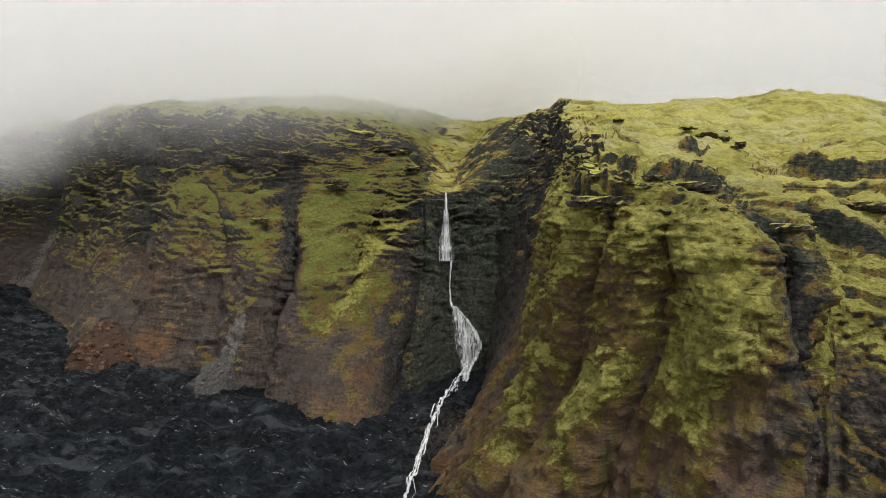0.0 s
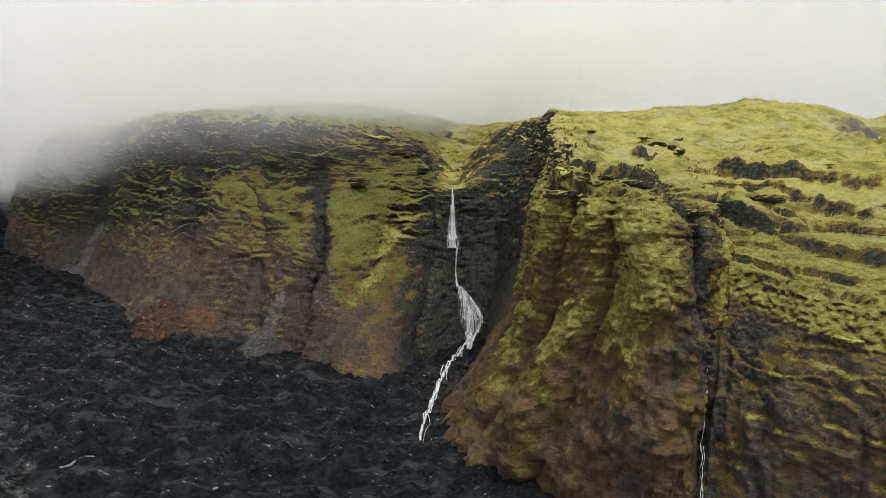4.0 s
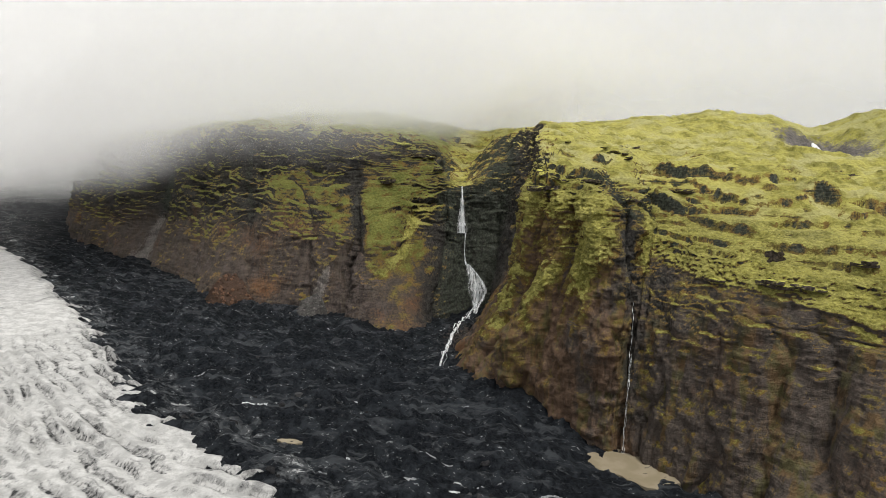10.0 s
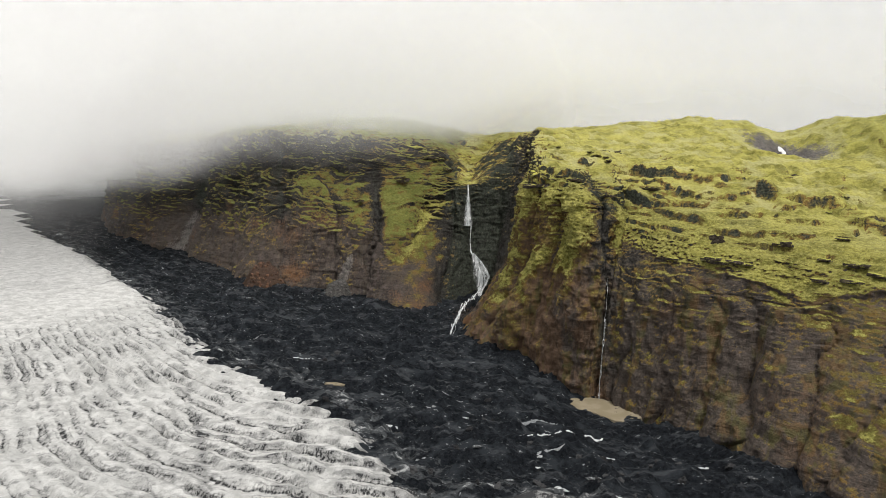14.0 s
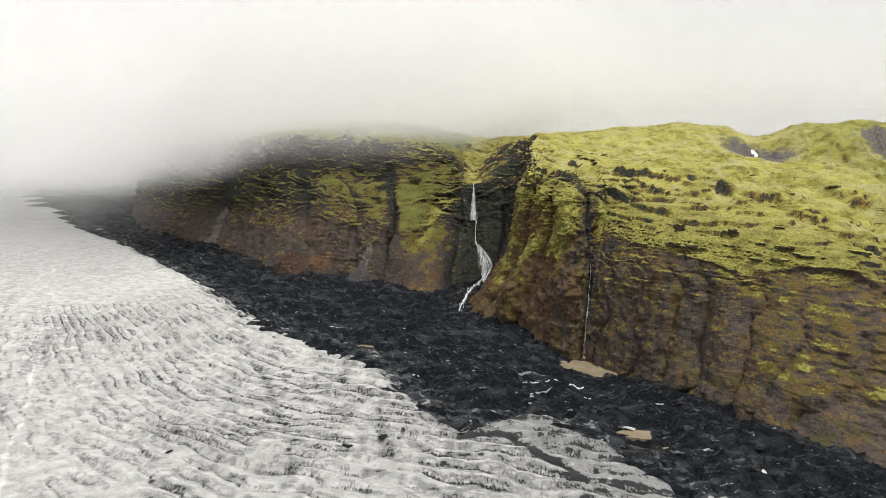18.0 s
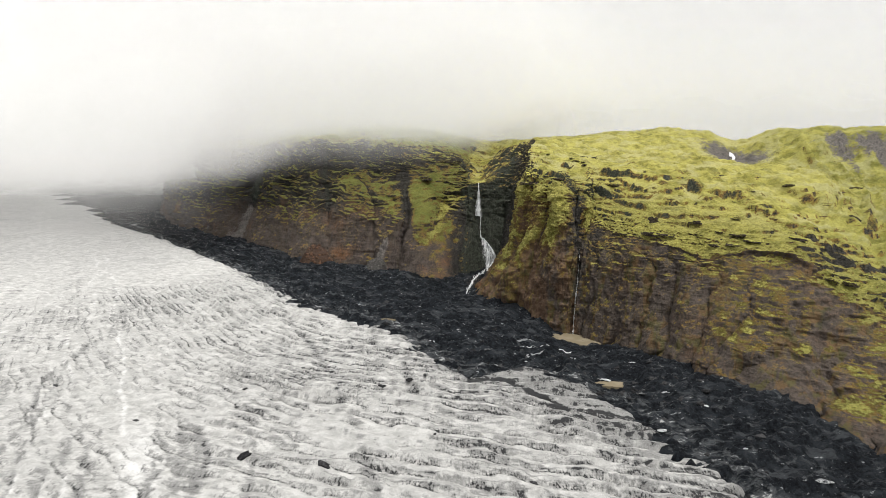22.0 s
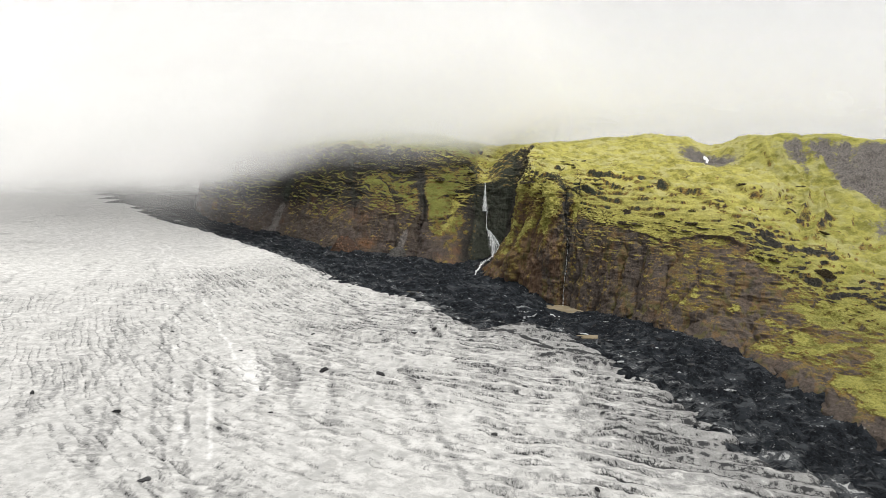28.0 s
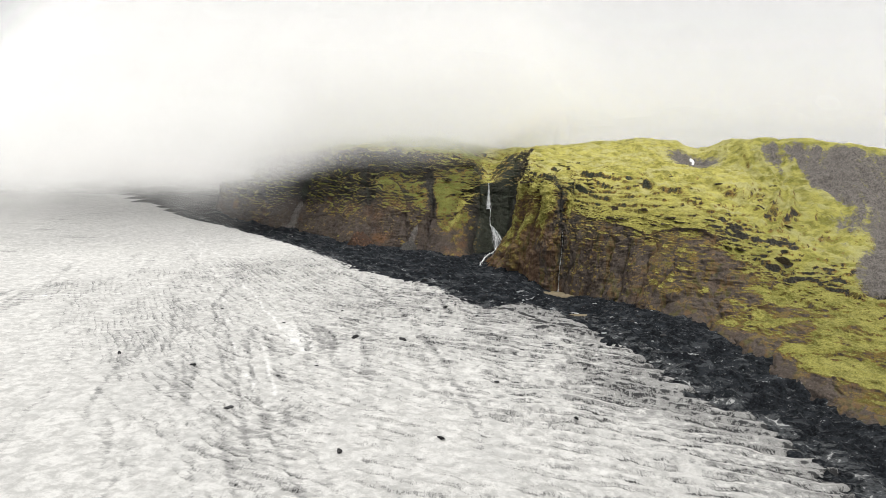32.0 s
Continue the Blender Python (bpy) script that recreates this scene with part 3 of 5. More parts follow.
# deep gullies: of the thin fall, of the clefts in the far cliff
for centre, wide, deep, low, top in ((GULLY, 0.20, 3.5, 1.9, 4.3), (GULLY + 0.12, 0.42, 4.0, 2.5, 3.9), (CLEFT, 0.13, 3.0, 0.9, 3.4), (fixed + 4.92, 0.12, 2.6, 1.9, 4.0), (DARK_GULLY, 0.14, 5.0, 0.9, 3.0), (fixed + 18.66, 0.07, 3.0, 0.9, 2.2),
                                     (path_u((1, 20.9), (3, 20.6)), 0.10, 3.0, 0.9, 2.6)):
    wob = 0.06 * fbm(V * 2.4, 0 * U + wide * 90, 0 * U, 2, 15)
    cut = np.exp(-((U - centre - wob) / wide) ** 2) * smooth(low - 0.3, low + 0.2, V) * (1 - smooth(top - 0.5, top + 0.3, V))
    shift = shift - deep * cut
    joint = np.maximum(joint, cut)
    gash = np.maximum(gash, cut * min(1.0, deep / 8))
# the rim of the near cliff overhangs the bare rock below it
rim_line = np.interp(U, [16.9, 17.9, 18.3, 18.8, 19.1, 19.6, 20.3, 21.5], [2.84, 2.80, 2.68, 2.56, 2.64, 2.86, 3.0, 3.0]) + 0.22 * fbm(X / 18, Y / 18, Z / 18, 4, 216, 0.6)
rim_on = smooth(16.9, 17.2, U) * (1 - smooth(20.2, 21.2, U))
rim_cut = rim_on * (0.25 + 1.5 * fbm(run / 20, Z / 30, 0 * U, 3, 219)).clip(0, 1)
shift = shift + rim_cut * 3.0 * (smooth(-0.05, 0.02, V - rim_line) * (1 - smooth(0.05, 0.5, V - rim_line)) - 0.4 * smooth(-0.4, -0.05, V - rim_line) * (1 - smooth(-0.05, 0.02, V - rim_line)))
shift = shift + smooth(19.2, 20.6, U) * smooth(1.1, 1.6, V) * (1 - smooth(3.9, 4.6, V)) * (3.6 * fbm(X / 18, Y / 18, Z / 10, 4, 222) + 2.0 * ridged(X / 8, Y / 8, Z / 5, 3, 223))
fade_back = 1 - 0.6 * smooth(6.2, 7.5, V)
land = sheet + flat_dir * (shift * fade_back)[..., None]
land[..., 2] += smooth(3.0, 4.0, V) * (3.4 * fbm(X / 30, Y / 22, 0 * X, 3, 31) + 2.4 * ridged(X / 15, Y / 10, 0 * X, 3, 32) + 1.5 * fbm(X / 6, Y / 4.5, 0 * X, 3, 33) + 0.6 * np.abs(vnoise(X / 3.6, Y / 3.0, Z / 3, 213)))
# long beds of rock that crop out of the moss: from station to station, level, height
LEDGES = [(17.15, 18.05, 4.12, 4.0), (17.05, 17.75, 3.92, 2.0), (17.10, 17.95, 3.55, 3.6), (18.30, 19.30, 4.10, 4.6), (18.05, 18.60, 3.42, 2.2), (18.55, 18.95, 3.30, 2.8), (18.8, 19.4, 4.45, 2.2),
          (13.75, 14.55, 3.72, 3.6), (14.6, 15.3, 3.55, 2.6), (14.1, 14.9, 3.35, 2.4), (13.5, 14.2, 3.3, 2.4), (14.9, 15.5, 4.3, 2.0), (16.8, 17.5, 5.1, 2.2), (17.9, 18.7, 5.4, 2.4), (19.3, 20.1, 3.75, 2.6),
          (19.6, 20.6, 4.4, 3.0), (20.3, 21.2, 3.7, 2.8), (20.0, 20.7, 5.3, 3.2), (21.0, 21.8, 3.2, 2.4), (21.4, 22.3, 2.7, 2.2), (20.9, 21.6, 4.8, 2.4), (22.0, 23.0, 3.4, 2.4)]
for k, (u0, u1, v0, high) in enumerate(LEDGES):
    v_at = v0 + 0.05 * fbm(run / 14, 0 * U + k * 7.3, 0 * U, 3, 217) + 0.07 * np.sin((U - u0) * 3.1 + k)
    window = smooth(u0 - 0.12, u0 + 0.14, U) * (1 - smooth(u1 - 0.14, u1 + 0.12, U)) * (0.75 + 0.7 * fbm(run / 11, 0 * U + k * 3.1, 0 * U, 3, 218)).clip(0, 1)
    land[..., 2] += 1.35 * high * window * (smooth(0, 0.035, V - v_at) * (1 - smooth(0.05, 0.42, V - v_at)) - 0.5 * smooth(-0.25, 0, V - v_at) * (1 - smooth(0, 0.035, V - v_at)))
# low rock steps that break the moss slopes
for thick, seed in ((4.4, 35), (2.8, 36), (1.7, 37)):
    h = (land[..., 2] + 7.0 * fbm(X / 60, Y / 60, 0 * X, 3, seed) + 0.8 * fbm(X / 11, Y / 11, 0 * X, 3, seed + 2) + 0.03 * X) / thick
    part_h, row = h % 1.0, np.floor(h)
    here = 0.75 * smooth(0.10, 0.36, fbm(run / 40 + row * 2.3, V * 2.4, row * 4.3, 4, seed + 5, 0.6))
    here = here * (0.4 + 0.55 * smooth(16.0, 16.8, U)) * smooth(2.9, 3.3, V) * (1 - smooth(5.4, 6.0, V)) * smooth(6.5, 7.5, U)
    land[..., 2] += thick * 0.9 * here * (smooth(0.84, 1.0, part_h) - part_h)
# ribs and gullies down the hill beyond the rim
hill = smooth(19.9, 20.7, U) * smooth(3.9, 4.6, V) * (1 - smooth(6.4, 6.9, V))
land[..., 2] += hill * (7.0 * ridged(U * 3.4 + 0.5 * fbm(V * 1.5, U, 0 * U, 2, 221), V * 0.35, 0 * U, 3, 220) - 2.0)
# the snow gully between the hills
land[..., 2] -= 13 * np.exp(-(((X - 294) / 22) ** 2 + ((Y - 316) / 20) ** 2)) + 9 * np.exp(-(((X - 272) / 34) ** 2 + ((Y - 258) / 34) ** 2))

n2 = sheet_normal(land)
if n2[..., 2].mean() < 0:
    n2 = -n2
lx, ly, lz = land[..., 0], land[..., 1], land[..., 2]
bound = V + 0.22 * fbm(lx / 22, ly / 22, lz / 22, 3, 44)
hang = np.interp(U, [6.3, 6.6, 7.6, 8.2, 9.2], [0, -0.1, 0.08, 0.2, 0.42])          # the moss hangs lower towards the gorge
want = along(MOSS_LOW) + (along(MOSS_FACE) - along(MOSS_LOW)) * smooth(1.7 + 0.1 * lump, 2.05 + 0.3 * lump, bound + hang)
want = want + (along(MOSS_HIGH) - along(MOSS_FACE)) * (smooth(2.35, 3.0, bound) * (1 - rim_on) + smooth(-0.08, 0.10, V - rim_line) * rim_on)
far_wall = 1 - smooth(6.3, 6.8, U)
lie = (1.0 + 0.8 * smooth(2.8, 3.4, V) + 1.0 * far_wall * smooth(1.8, 2.2, V)) * (1 - 0.65 * lump)
moss = want * 0.72 + lie * (n2[..., 2] - 0.58 - 0.12 * smooth(2.8, 3.4, V)) + 0.42 * fbm(lx / 20, ly / 20, lz / 14, 3, 41) + 0.34 * fbm(lx / 6, ly / 6, lz / 5, 2, 45)
moss = moss + lump * (0.30 * rib + 0.20 * fine_rib - 0.08 + 0.25 * fbm(lx / 5, ly / 5, lz / 9, 2, 46)) - (0.75 * joint + 0.45 * gash) * (1 - smooth(3.4, 4.2, V)) + 0.25 * smooth(4.2, 5.0, V) - 0.25 * gorge * (1 - smooth(3.0, 4.0, V))
moss = moss - 0.35 * left * smooth(3.3, 3.6, V) * (1 - smooth(4.4, 4.8, V)) * smooth(0.9, 0.6, n2[..., 2])
moss = moss + 0.5 * np.exp(-((U - 15.28) / 0.22) ** 2) * smooth(1.8, 2.1, V) * (1 - smooth(3.0, 3.3, V)) + 0.45 * np.exp(-((U - 7.75 - 1.3 * (V - 2.0)) / 0.3) ** 2) * smooth(1.7, 1.85, V) * (1 - smooth(2.3, 2.6, V))
moss = moss - 0.14 * lump * smooth(2.3, 1.7, V)
slope_r = smooth(19.6, 20.6, U)
moss = moss - slope_r * (1 - smooth(3.6, 5.0, V)) * (0.9 * (0.25 + fbm(lx / 22, ly / 22, lz / 9, 4, 58, 0.65)).clip(-0.2, 0.7) + 0.4 * smooth(1.7, 1.2, bound))
# basalt rises in the gullies; in the far cliff's clefts it paints in shade
basalt = along(BASALT_LOW) + (along(BASALT_HIGH) - along(BASALT_LOW)) * smooth(1.9, 2.4, V + 0.25 * fbm(lx / 30, ly / 30, lz / 30, 2, 43)) + 0.35 * gash + 0.15 * joint * left + 0.6 * smooth(2.9, 3.2, V) * smooth(12.5, 13.5, U) * (1 - smooth(6.0, 6.4, V))
rust = 0.02 * np.exp(-((U - 7.7) / 0.9) ** 2) * (1 - smooth(1.8, 2.2, V)) + lump * (0.6 + 1.1 * fbm(lx / 9, ly / 9, lz / 16, 3, 47)) + 0.3 * fbm(lx / 40, ly / 40, lz / 20, 2, 48)
streaky = fbm(U * 9, V * 0.9, 0 * U, 3, 49)
slide = np.interp(V, [2.6, 4.0, 4.6, 5.7, 6.3, 6.9], [23.4, 22.6, 22.1, 21.85, 21.55, 21.2])
scree = 0.9 * smooth(-0.6, 0.6, U - slide + 0.6 * fbm(lx / 45, ly / 45, lz / 45, 4, 57) + 0.5 * fbm(U * 5, V * 0.7, 0 * U, 3, 59)) * smooth(3.0, 3.8, V) * (1 - smooth(6.5, 6.9, V)) + 1.2 * np.exp(-(((lx - 290) / 34) ** 2 + ((ly - 310) / 36) ** 2)) + 0.5 * streaky * smooth(20.4, 21.2, U) * smooth(4.0, 4.8, V)
for u0, wide, v0, v1 in ((DARK_GULLY, 0.12, 0.9, 2.3), (path_u((0.9, 5.9), (1.9, 6.14)), 0.16, 0.9, 1.9)):
    scree = scree + 0.75 * np.exp(-((U - u0) / (wide * (2.1 - 0.8 * V.clip(0, 2)))) ** 2) * smooth(v0 - 0.2, v0, V) * (1 - smooth(v1 - 0.3, v1, V))
scree = scree + 0.3 * smooth(21.2, 22.2, U) * smooth(1.5, 1.15, bound)
straw = 0.75 * smooth(3.2, 4.2, V)
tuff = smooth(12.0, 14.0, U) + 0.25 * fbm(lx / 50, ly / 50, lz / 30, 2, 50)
lush = left * (1 - 0.95 * np.exp(-((U - 7.8 - 1.3 * (V - 2.0)) / 0.45) ** 2) * smooth(2.7, 2.3, V)) + 0.4 * smooth(19.3, 21.3, U)
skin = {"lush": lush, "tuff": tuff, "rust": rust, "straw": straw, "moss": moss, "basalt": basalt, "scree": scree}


def cliff_piece(name, a, b, label):
    i, j = np.searchsorted(station, a), np.searchsorted(station, b)
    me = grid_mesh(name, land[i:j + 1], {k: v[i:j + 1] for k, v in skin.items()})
    ob = part(name, me, CLIFF)
    return tagged(ob, label, "cliff", kind="structure")


far_cliff = cliff_piece("cliff_wall_far", 0, 8.6, "layered brown rock cliff with mossy ledges along the glacier")
gorge_wall = cliff_piece("cliff_wall_gorge", 8.6, 13.0, "dark wet basalt gorge walls around the waterfall")
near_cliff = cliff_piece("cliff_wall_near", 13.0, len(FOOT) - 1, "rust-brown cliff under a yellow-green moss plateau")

# ------------------------------------------------------------------ valley floor: debris-covered ice and clean glacier
moraine_height = spline_surface([
    (-10, 158, 37), (-48, 169, 39), (7, 87, 38), (27, 43, 33), (74, 80, 25), (62, 104, 26), (22, 158, 44), (40, 132, 38), (0, 225, 34), (10, 272, 40), (-92, 250, 46), (-66, 224, 44), (-45, 205, 41),
    (-180, 280, 45), (-300, 385, 52), (-480, 550, 62), (-137, 142, 46), (-71, 69, 45), (76, -96, 29), (135, -20, 33), (172, -64, 29), (186, -106, 20), (202, -152, 11), (100, -169, 20),
    (139, -166, 14), (110, 45, 26), (200, -300, 5), (-700, 820, 84), (-300, 250, 54), (-45, 26, 41), (0, -500, 8)])
glacier_height = spline_surface([
    (-45, 20, 42), (-85, 28, 42), (-134, 39, 42), (-197, 118, 52), (-249, 145, 52), (-391, 103, 52), (-107, -120, 38), (-72, -129, 39), (-259, -153, 35), (-155, -221, 36),
    (-33, -166, 34), (25, -179, 28), (100, -169, 21), (118, -230, 14), (-201, -110, 41), (60, -80, 32), (20, -45, 38), (-281, 185, 57), (-500, 450, 66), (-800, 750, 88),
    (-700, 100, 56), (-500, -300, 38), (-20, -330, 22), (-900, 1400, 120)])
EDGE = [(-1500, 1600), (-1049, 1110), (-592, 530), (-384, 328), (-257, 199), (-175, 119), (-141, 80), (-106, 60), (-66, 26), (-48, -8), (-30, -32), (-15, -44),
        (2, -36), (18, -27), (34, -32), (48, -48), (60, -64), (74, -94), (88, -122), (97, -160), (112, -178), (126, -192), (139, -222), (148, -300), (90, -480), (40, -900)]
PONDS = [(70, 80, 25.5, 38), (74, -18, 28.5, 26), (-72, 68, 43.5, 22)]


def lines_of_grid(stops):
    out = []
    for (a, b, d) in stops:
        out.append(np.arange(a, b, d))
    return np.concatenate(out)


gx = np.concatenate([-np.geomspace(3200, 480, 30)[:-1], lines_of_grid([(-480, -260, 3.0), (-260, 160, 1.15), (160, 300, 2.2)]), np.geomspace(300, 3200, 16)])
gy = np.concatenate([-np.geomspace(1500, 420, 14)[:-1], lines_of_grid([(-420, -330, 2.5), (-330, 110, 1.15), (110, 300, 1.5), (300, 660, 3.2)]), np.geomspace(660, 3800, 22)])
GX, GY = np.meshgrid(gx, gy, indexing="ij")
O = np.zeros_like(GX)
edge_d = away(GX, GY, EDGE)                     # negative on the clean ice side
if edge_d[np.searchsorted(gx, -200), np.searchsorted(gy, -150)] > 0:
    edge_d = -edge_d
edge_d = edge_d - 7
rag = 4 * fbm(GX / 30, GY / 30, O, 3, 61) + (7 + 15 * smooth(-60, -150, GY)) * fbm((GX + 0.25 * GY) / 44, (GY - 0.25 * GX) / 6, O, 4, 62)


def cap_far(z):
    return np.where(np.isfinite(z), z, 0).clip(-20, 160)


def moraine_at(x, y):
    o = np.zeros_like(x)
    z = cap_far(moraine_height(x, y))
    z = z + 4.6 * ridged(x / 30, y / 24, o, 3, 71) + 2.0 * fbm(x / 9, y / 9, o, 3, 72) + 1.9 * ridged((x + 0.3 * y) / 9, (y - 0.3 * x) / 5, o, 3, 75) + 1.4 * ridged(x / 4.6, y / 3.8, o, 3, 73)
    for px, py, pz, wide in PONDS:
        r = np.hypot((x - px) / wide, (y - py) / wide)
        z = z * smooth(0.35, 1.1, r) + np.minimum(z, pz - 1.3 + 5.0 * r * r + 1.5 * ridged(x / 8, y / 6, o, 2, 74)) * (1 - smooth(0.35, 1.1, r))
    return z


MZ = moraine_at(GX, GY) - 9 * smooth(0, -16, edge_d + rag) - 25 * smooth(-60, -200, edge_d)
soft_ice = 0.6 * np.exp(-((edge_d - 10) / 12) ** 2)
ground = part("ground", grid_mesh("ground", np.stack([GX, GY, MZ], -1), {"ice": soft_ice + 0.12 * smooth(40, 140, GX) * (GY < 0), "soil": 0.5 * np.exp(-((GX - 10) / 40) ** 2 - ((GY - 210) / 60) ** 2)}), MORAINE)
tagged(ground, "black debris-covered moraine with patches of dirty ice", "ground", kind="structure")

keep_v = edge_d < 14
warp = 9 * fbm(GX / 70, GY / 70, O, 2, 81) + 2.2 * fbm(GX / 9, GY / 9, O, 2, 87)
bow = np.minimum(0, GX + 50)
arc = GY + 0.14 * GX - 0.0026 * np.maximum(bow, -260) ** 2 + 1.35 * np.minimum(0, bow + 260)          # crevasses bow round the flow of the ice
stair = (arc + 0.8 * warp + 3.0 * fbm(GX / 18, GY / 18, O, 3, 91)) / 8.2
part_s = stair % 1.0
tread = np.where(part_s < 0.22, smooth(0, 0.22, part_s), 1 - smooth(0.22, 1.0, part_s))      # each riser faces down the valley
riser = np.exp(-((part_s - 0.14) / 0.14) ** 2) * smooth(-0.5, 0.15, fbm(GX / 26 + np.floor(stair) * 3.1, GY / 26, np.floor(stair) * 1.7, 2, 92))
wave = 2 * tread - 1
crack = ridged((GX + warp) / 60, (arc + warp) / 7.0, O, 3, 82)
flow = ridged((GX * 0.8 + GY * 0.55 + warp) / 26, (GY - GX) / 190, O, 3, 83)
near_ice = smooth(700, 100, np.abs(GX) + np.abs(GY))
GZ = cap_far(glacier_height(GX, GY)) + near_ice * ((0.35 + 1.0 * smooth(-210, -40, edge_d)) * wave * (0.6 + 1.1 * fbm(GX / 22, GY / 22, O, 3, 85)) + 1.0 * crack + 0.5 * flow + 1.2 * fbm(GX / 12, GY / 9, O, 3, 84) + 0.4 * ridged(GX / 3.6, GY / 2.6, O, 2, 86))
GZ = GZ + 1.4 - 9.0 * smooth(-5, 11, edge_d + rag)
dirt = 0.25 * smooth(-120, -15, edge_d) * smooth(60, -60, GY) + 0.55 * smooth(-9, 3, edge_d + rag) + 0.25 * smooth(-0.1, 0.6, fbm(GX / 60, GY / 60, O, 2, 88))
# folded white bands, and a grey trail, that show how the ice has flowed
FLOW = [[(-1700, 1800), (-994, 893), (-697, 531), (-535, 350), (-393, 215), (-329, 118), (-276, 35)],
        [(-1500, 1600), (-873, 759), (-614, 466), (-396, 236), (-302, 106), (-255, 30), (-205, -40), (-150, -130)],
        [(-276, 35), (-323, 71), (-376, 115), (-440, 120), (-560, 160)],
        [(-420, -40), (-327, -19), (-322, 20), (-278, 11), (-225, -58), (-188, -106), (-165, -141), (-150, -173), (-132, -215)],
        [(-215, -85), (-191, -130), (-163, -178), (-143, -208), (-129, -224)],
        [(-1260, 960), (-1113, 916), (-892, 668), (-756, 515)],
        [(-860, 560), (-640, 380), (-500, 230), (-440, 120)]]
RINGS = [(-738, 516, 30, 62, 0.6), (-397, 174, 20, 30, 0.6), (-470, 60, 26, 34, 0.5)]
bands = 0.5 * np.exp(-(np.hypot((GX + 147 + 0.5 * (GY + 125)) / 13, (GY + 125) / 33) + 0.25 * fbm(GX / 14, GY / 14, O, 3, 119)).clip(0, 9) ** 6)
fold = 0 * GX
for k, line in enumerate(FLOW):
    d = away(GX, GY, line) + 4 * fbm(GX / 45, GY / 45, O, 2, 120 + k) + 1.5 * fbm(GX / 9, GY / 9, O, 2, 140 + k)
    patchy = smooth(-0.6, 0.1, fbm(GX / 22, GY / 22, O, 3, 150 + k))
    for off, wide, amp in ((0, 2.0, 0.55), (6, 1.3, 0.40), (-7, 1.3, 0.40), (13, 1.3, 0.32), (-15, 1.3, 0.32), (21, 1.2, 0.25), (-23, 1.2, 0.25)):
        bands = np.maximum(bands, amp * np.exp(-((d - off) / wide) ** 2) * patchy)
    if k < 5:
        fold = np.maximum(fold, smooth(0.2, 0.9, np.sin(d * 2 * np.pi / 7.5 + 2.4)) * np.exp(-(d / 34) ** 2) * patchy)
for rx0, ry0, ra, rb, turn in RINGS:
    px, py = (GX - rx0) * math.cos(turn) + (GY - ry0) * math.sin(turn), (GY - ry0) * math.cos(turn) - (GX - rx0) * math.sin(turn)
    r = np.hypot(px / ra, py / rb) + 0.12 * fbm(GX / 20, GY / 20, O, 2, 160)
    bands = np.maximum(bands, 0.45 * np.exp(-((r - 1) / 0.07) ** 2))
# grey trails of grit
trail = np.exp(-((away(GX, GY, [(-190, 150), (-151, 71), (-91, -36), (-63, -106), (-44, -155), (-20, -240)]) + 4 * fbm(GX / 30, GY / 30, O, 2, 125)) / 2.2) ** 2)
for line, wide, amp, seed in (([(-306, 205), (-296, 222), (-290, 250), (-284, 268)], 1.8, 1.4, 126), ([(-145, -186), (-121, -197), (-97, -209), (-64, -227), (-40, -246)], 1.3, 0.9, 127),
                              ([(-290, -160), (-270, -177), (-237, -207), (-205, -232), (-170, -256), (-130, -276)], 1.3, 0.9, 128), ([(-240, -175), (-218, -192), (-172, -228), (-133, -250), (-90, -262)], 1.2, 0.7, 129),
                              ([(-13, -40), (6, -38), (20, -50), (32, -66)], 1.8, 3.2, 136), ([(-90, -40), (-66, -44), (-50, -46), (-30, -50)], 1.2, 0.9, 137)):
    trail = trail + amp * np.exp(-((away(GX, GY, line) + 3 * fbm(GX / 16, GY / 16, O, 2, seed)) / wide) ** 2)
streaks = ridged((0.62 * GX + 0.55 * arc + 14 * fbm(GX / 90, GY / 90, O, 2, 93)) / 13, (GY - GX) / 160, O, 3, 94)
calm_ice = smooth(-60, -150, edge_d)
fold = fold + calm_ice * smooth(0.25, 0.85, streaks)
trail = trail + 1.15 * fold
dirt = dirt + 0.45 * smooth(-75, -5, edge_d) * smooth(-70, -150, GY)
dirt = dirt + 0.4 * np.exp(-((away(GX, GY, [(6, 6), (22, -22), (44, -56), (62, -92)]) + 3 * fbm(GX / 12, GY / 12, O, 2, 138)) / 13) ** 2)
GZ = GZ + 0.7 * bands - 0.3 * trail
keep_q = keep_v[:-1, :-1] & keep_v[1:, 1:]
# the mask grows with distance: far ice painted pale to blend into the fog
glacier = part("glacier", grid_mesh("glacier", np.stack([GX, GY, GZ], -1), {"dirt": dirt, "band": bands, "stair": stair, "quiet_pale": np.maximum(0.5 * smooth(-55, -150, edge_d), smooth(300, 520, np.abs(GX) + np.abs(GY))), "crevasse": 0.55 * trail + (0.5 * np.clip(-crack, 0, 1) + (0.4 + 0.5 * smooth(-230, -60, edge_d)) * riser * (0.6 + 1.4 * fbm(GX / 2.6, GY / 7, O, 2, 90))) * near_ice}, keep_q), GLACIER)
tagged(glacier, "dirty white glacier tongue with fine crevasse ridges", "glacier", kind="structure")

# ------------------------------------------------------------------ waters
def tree_of(ob):
    me = ob.data
    co = np.empty(len(me.vertices) * 3, np.float32)
    me.vertices.foreach_get("co", co)
    vi = np.empty(len(me.loops), np.int32)
    me.loops.foreach_get("vertex_index", vi)
    return co.reshape(-1, 3), vi.reshape(-1, 4)


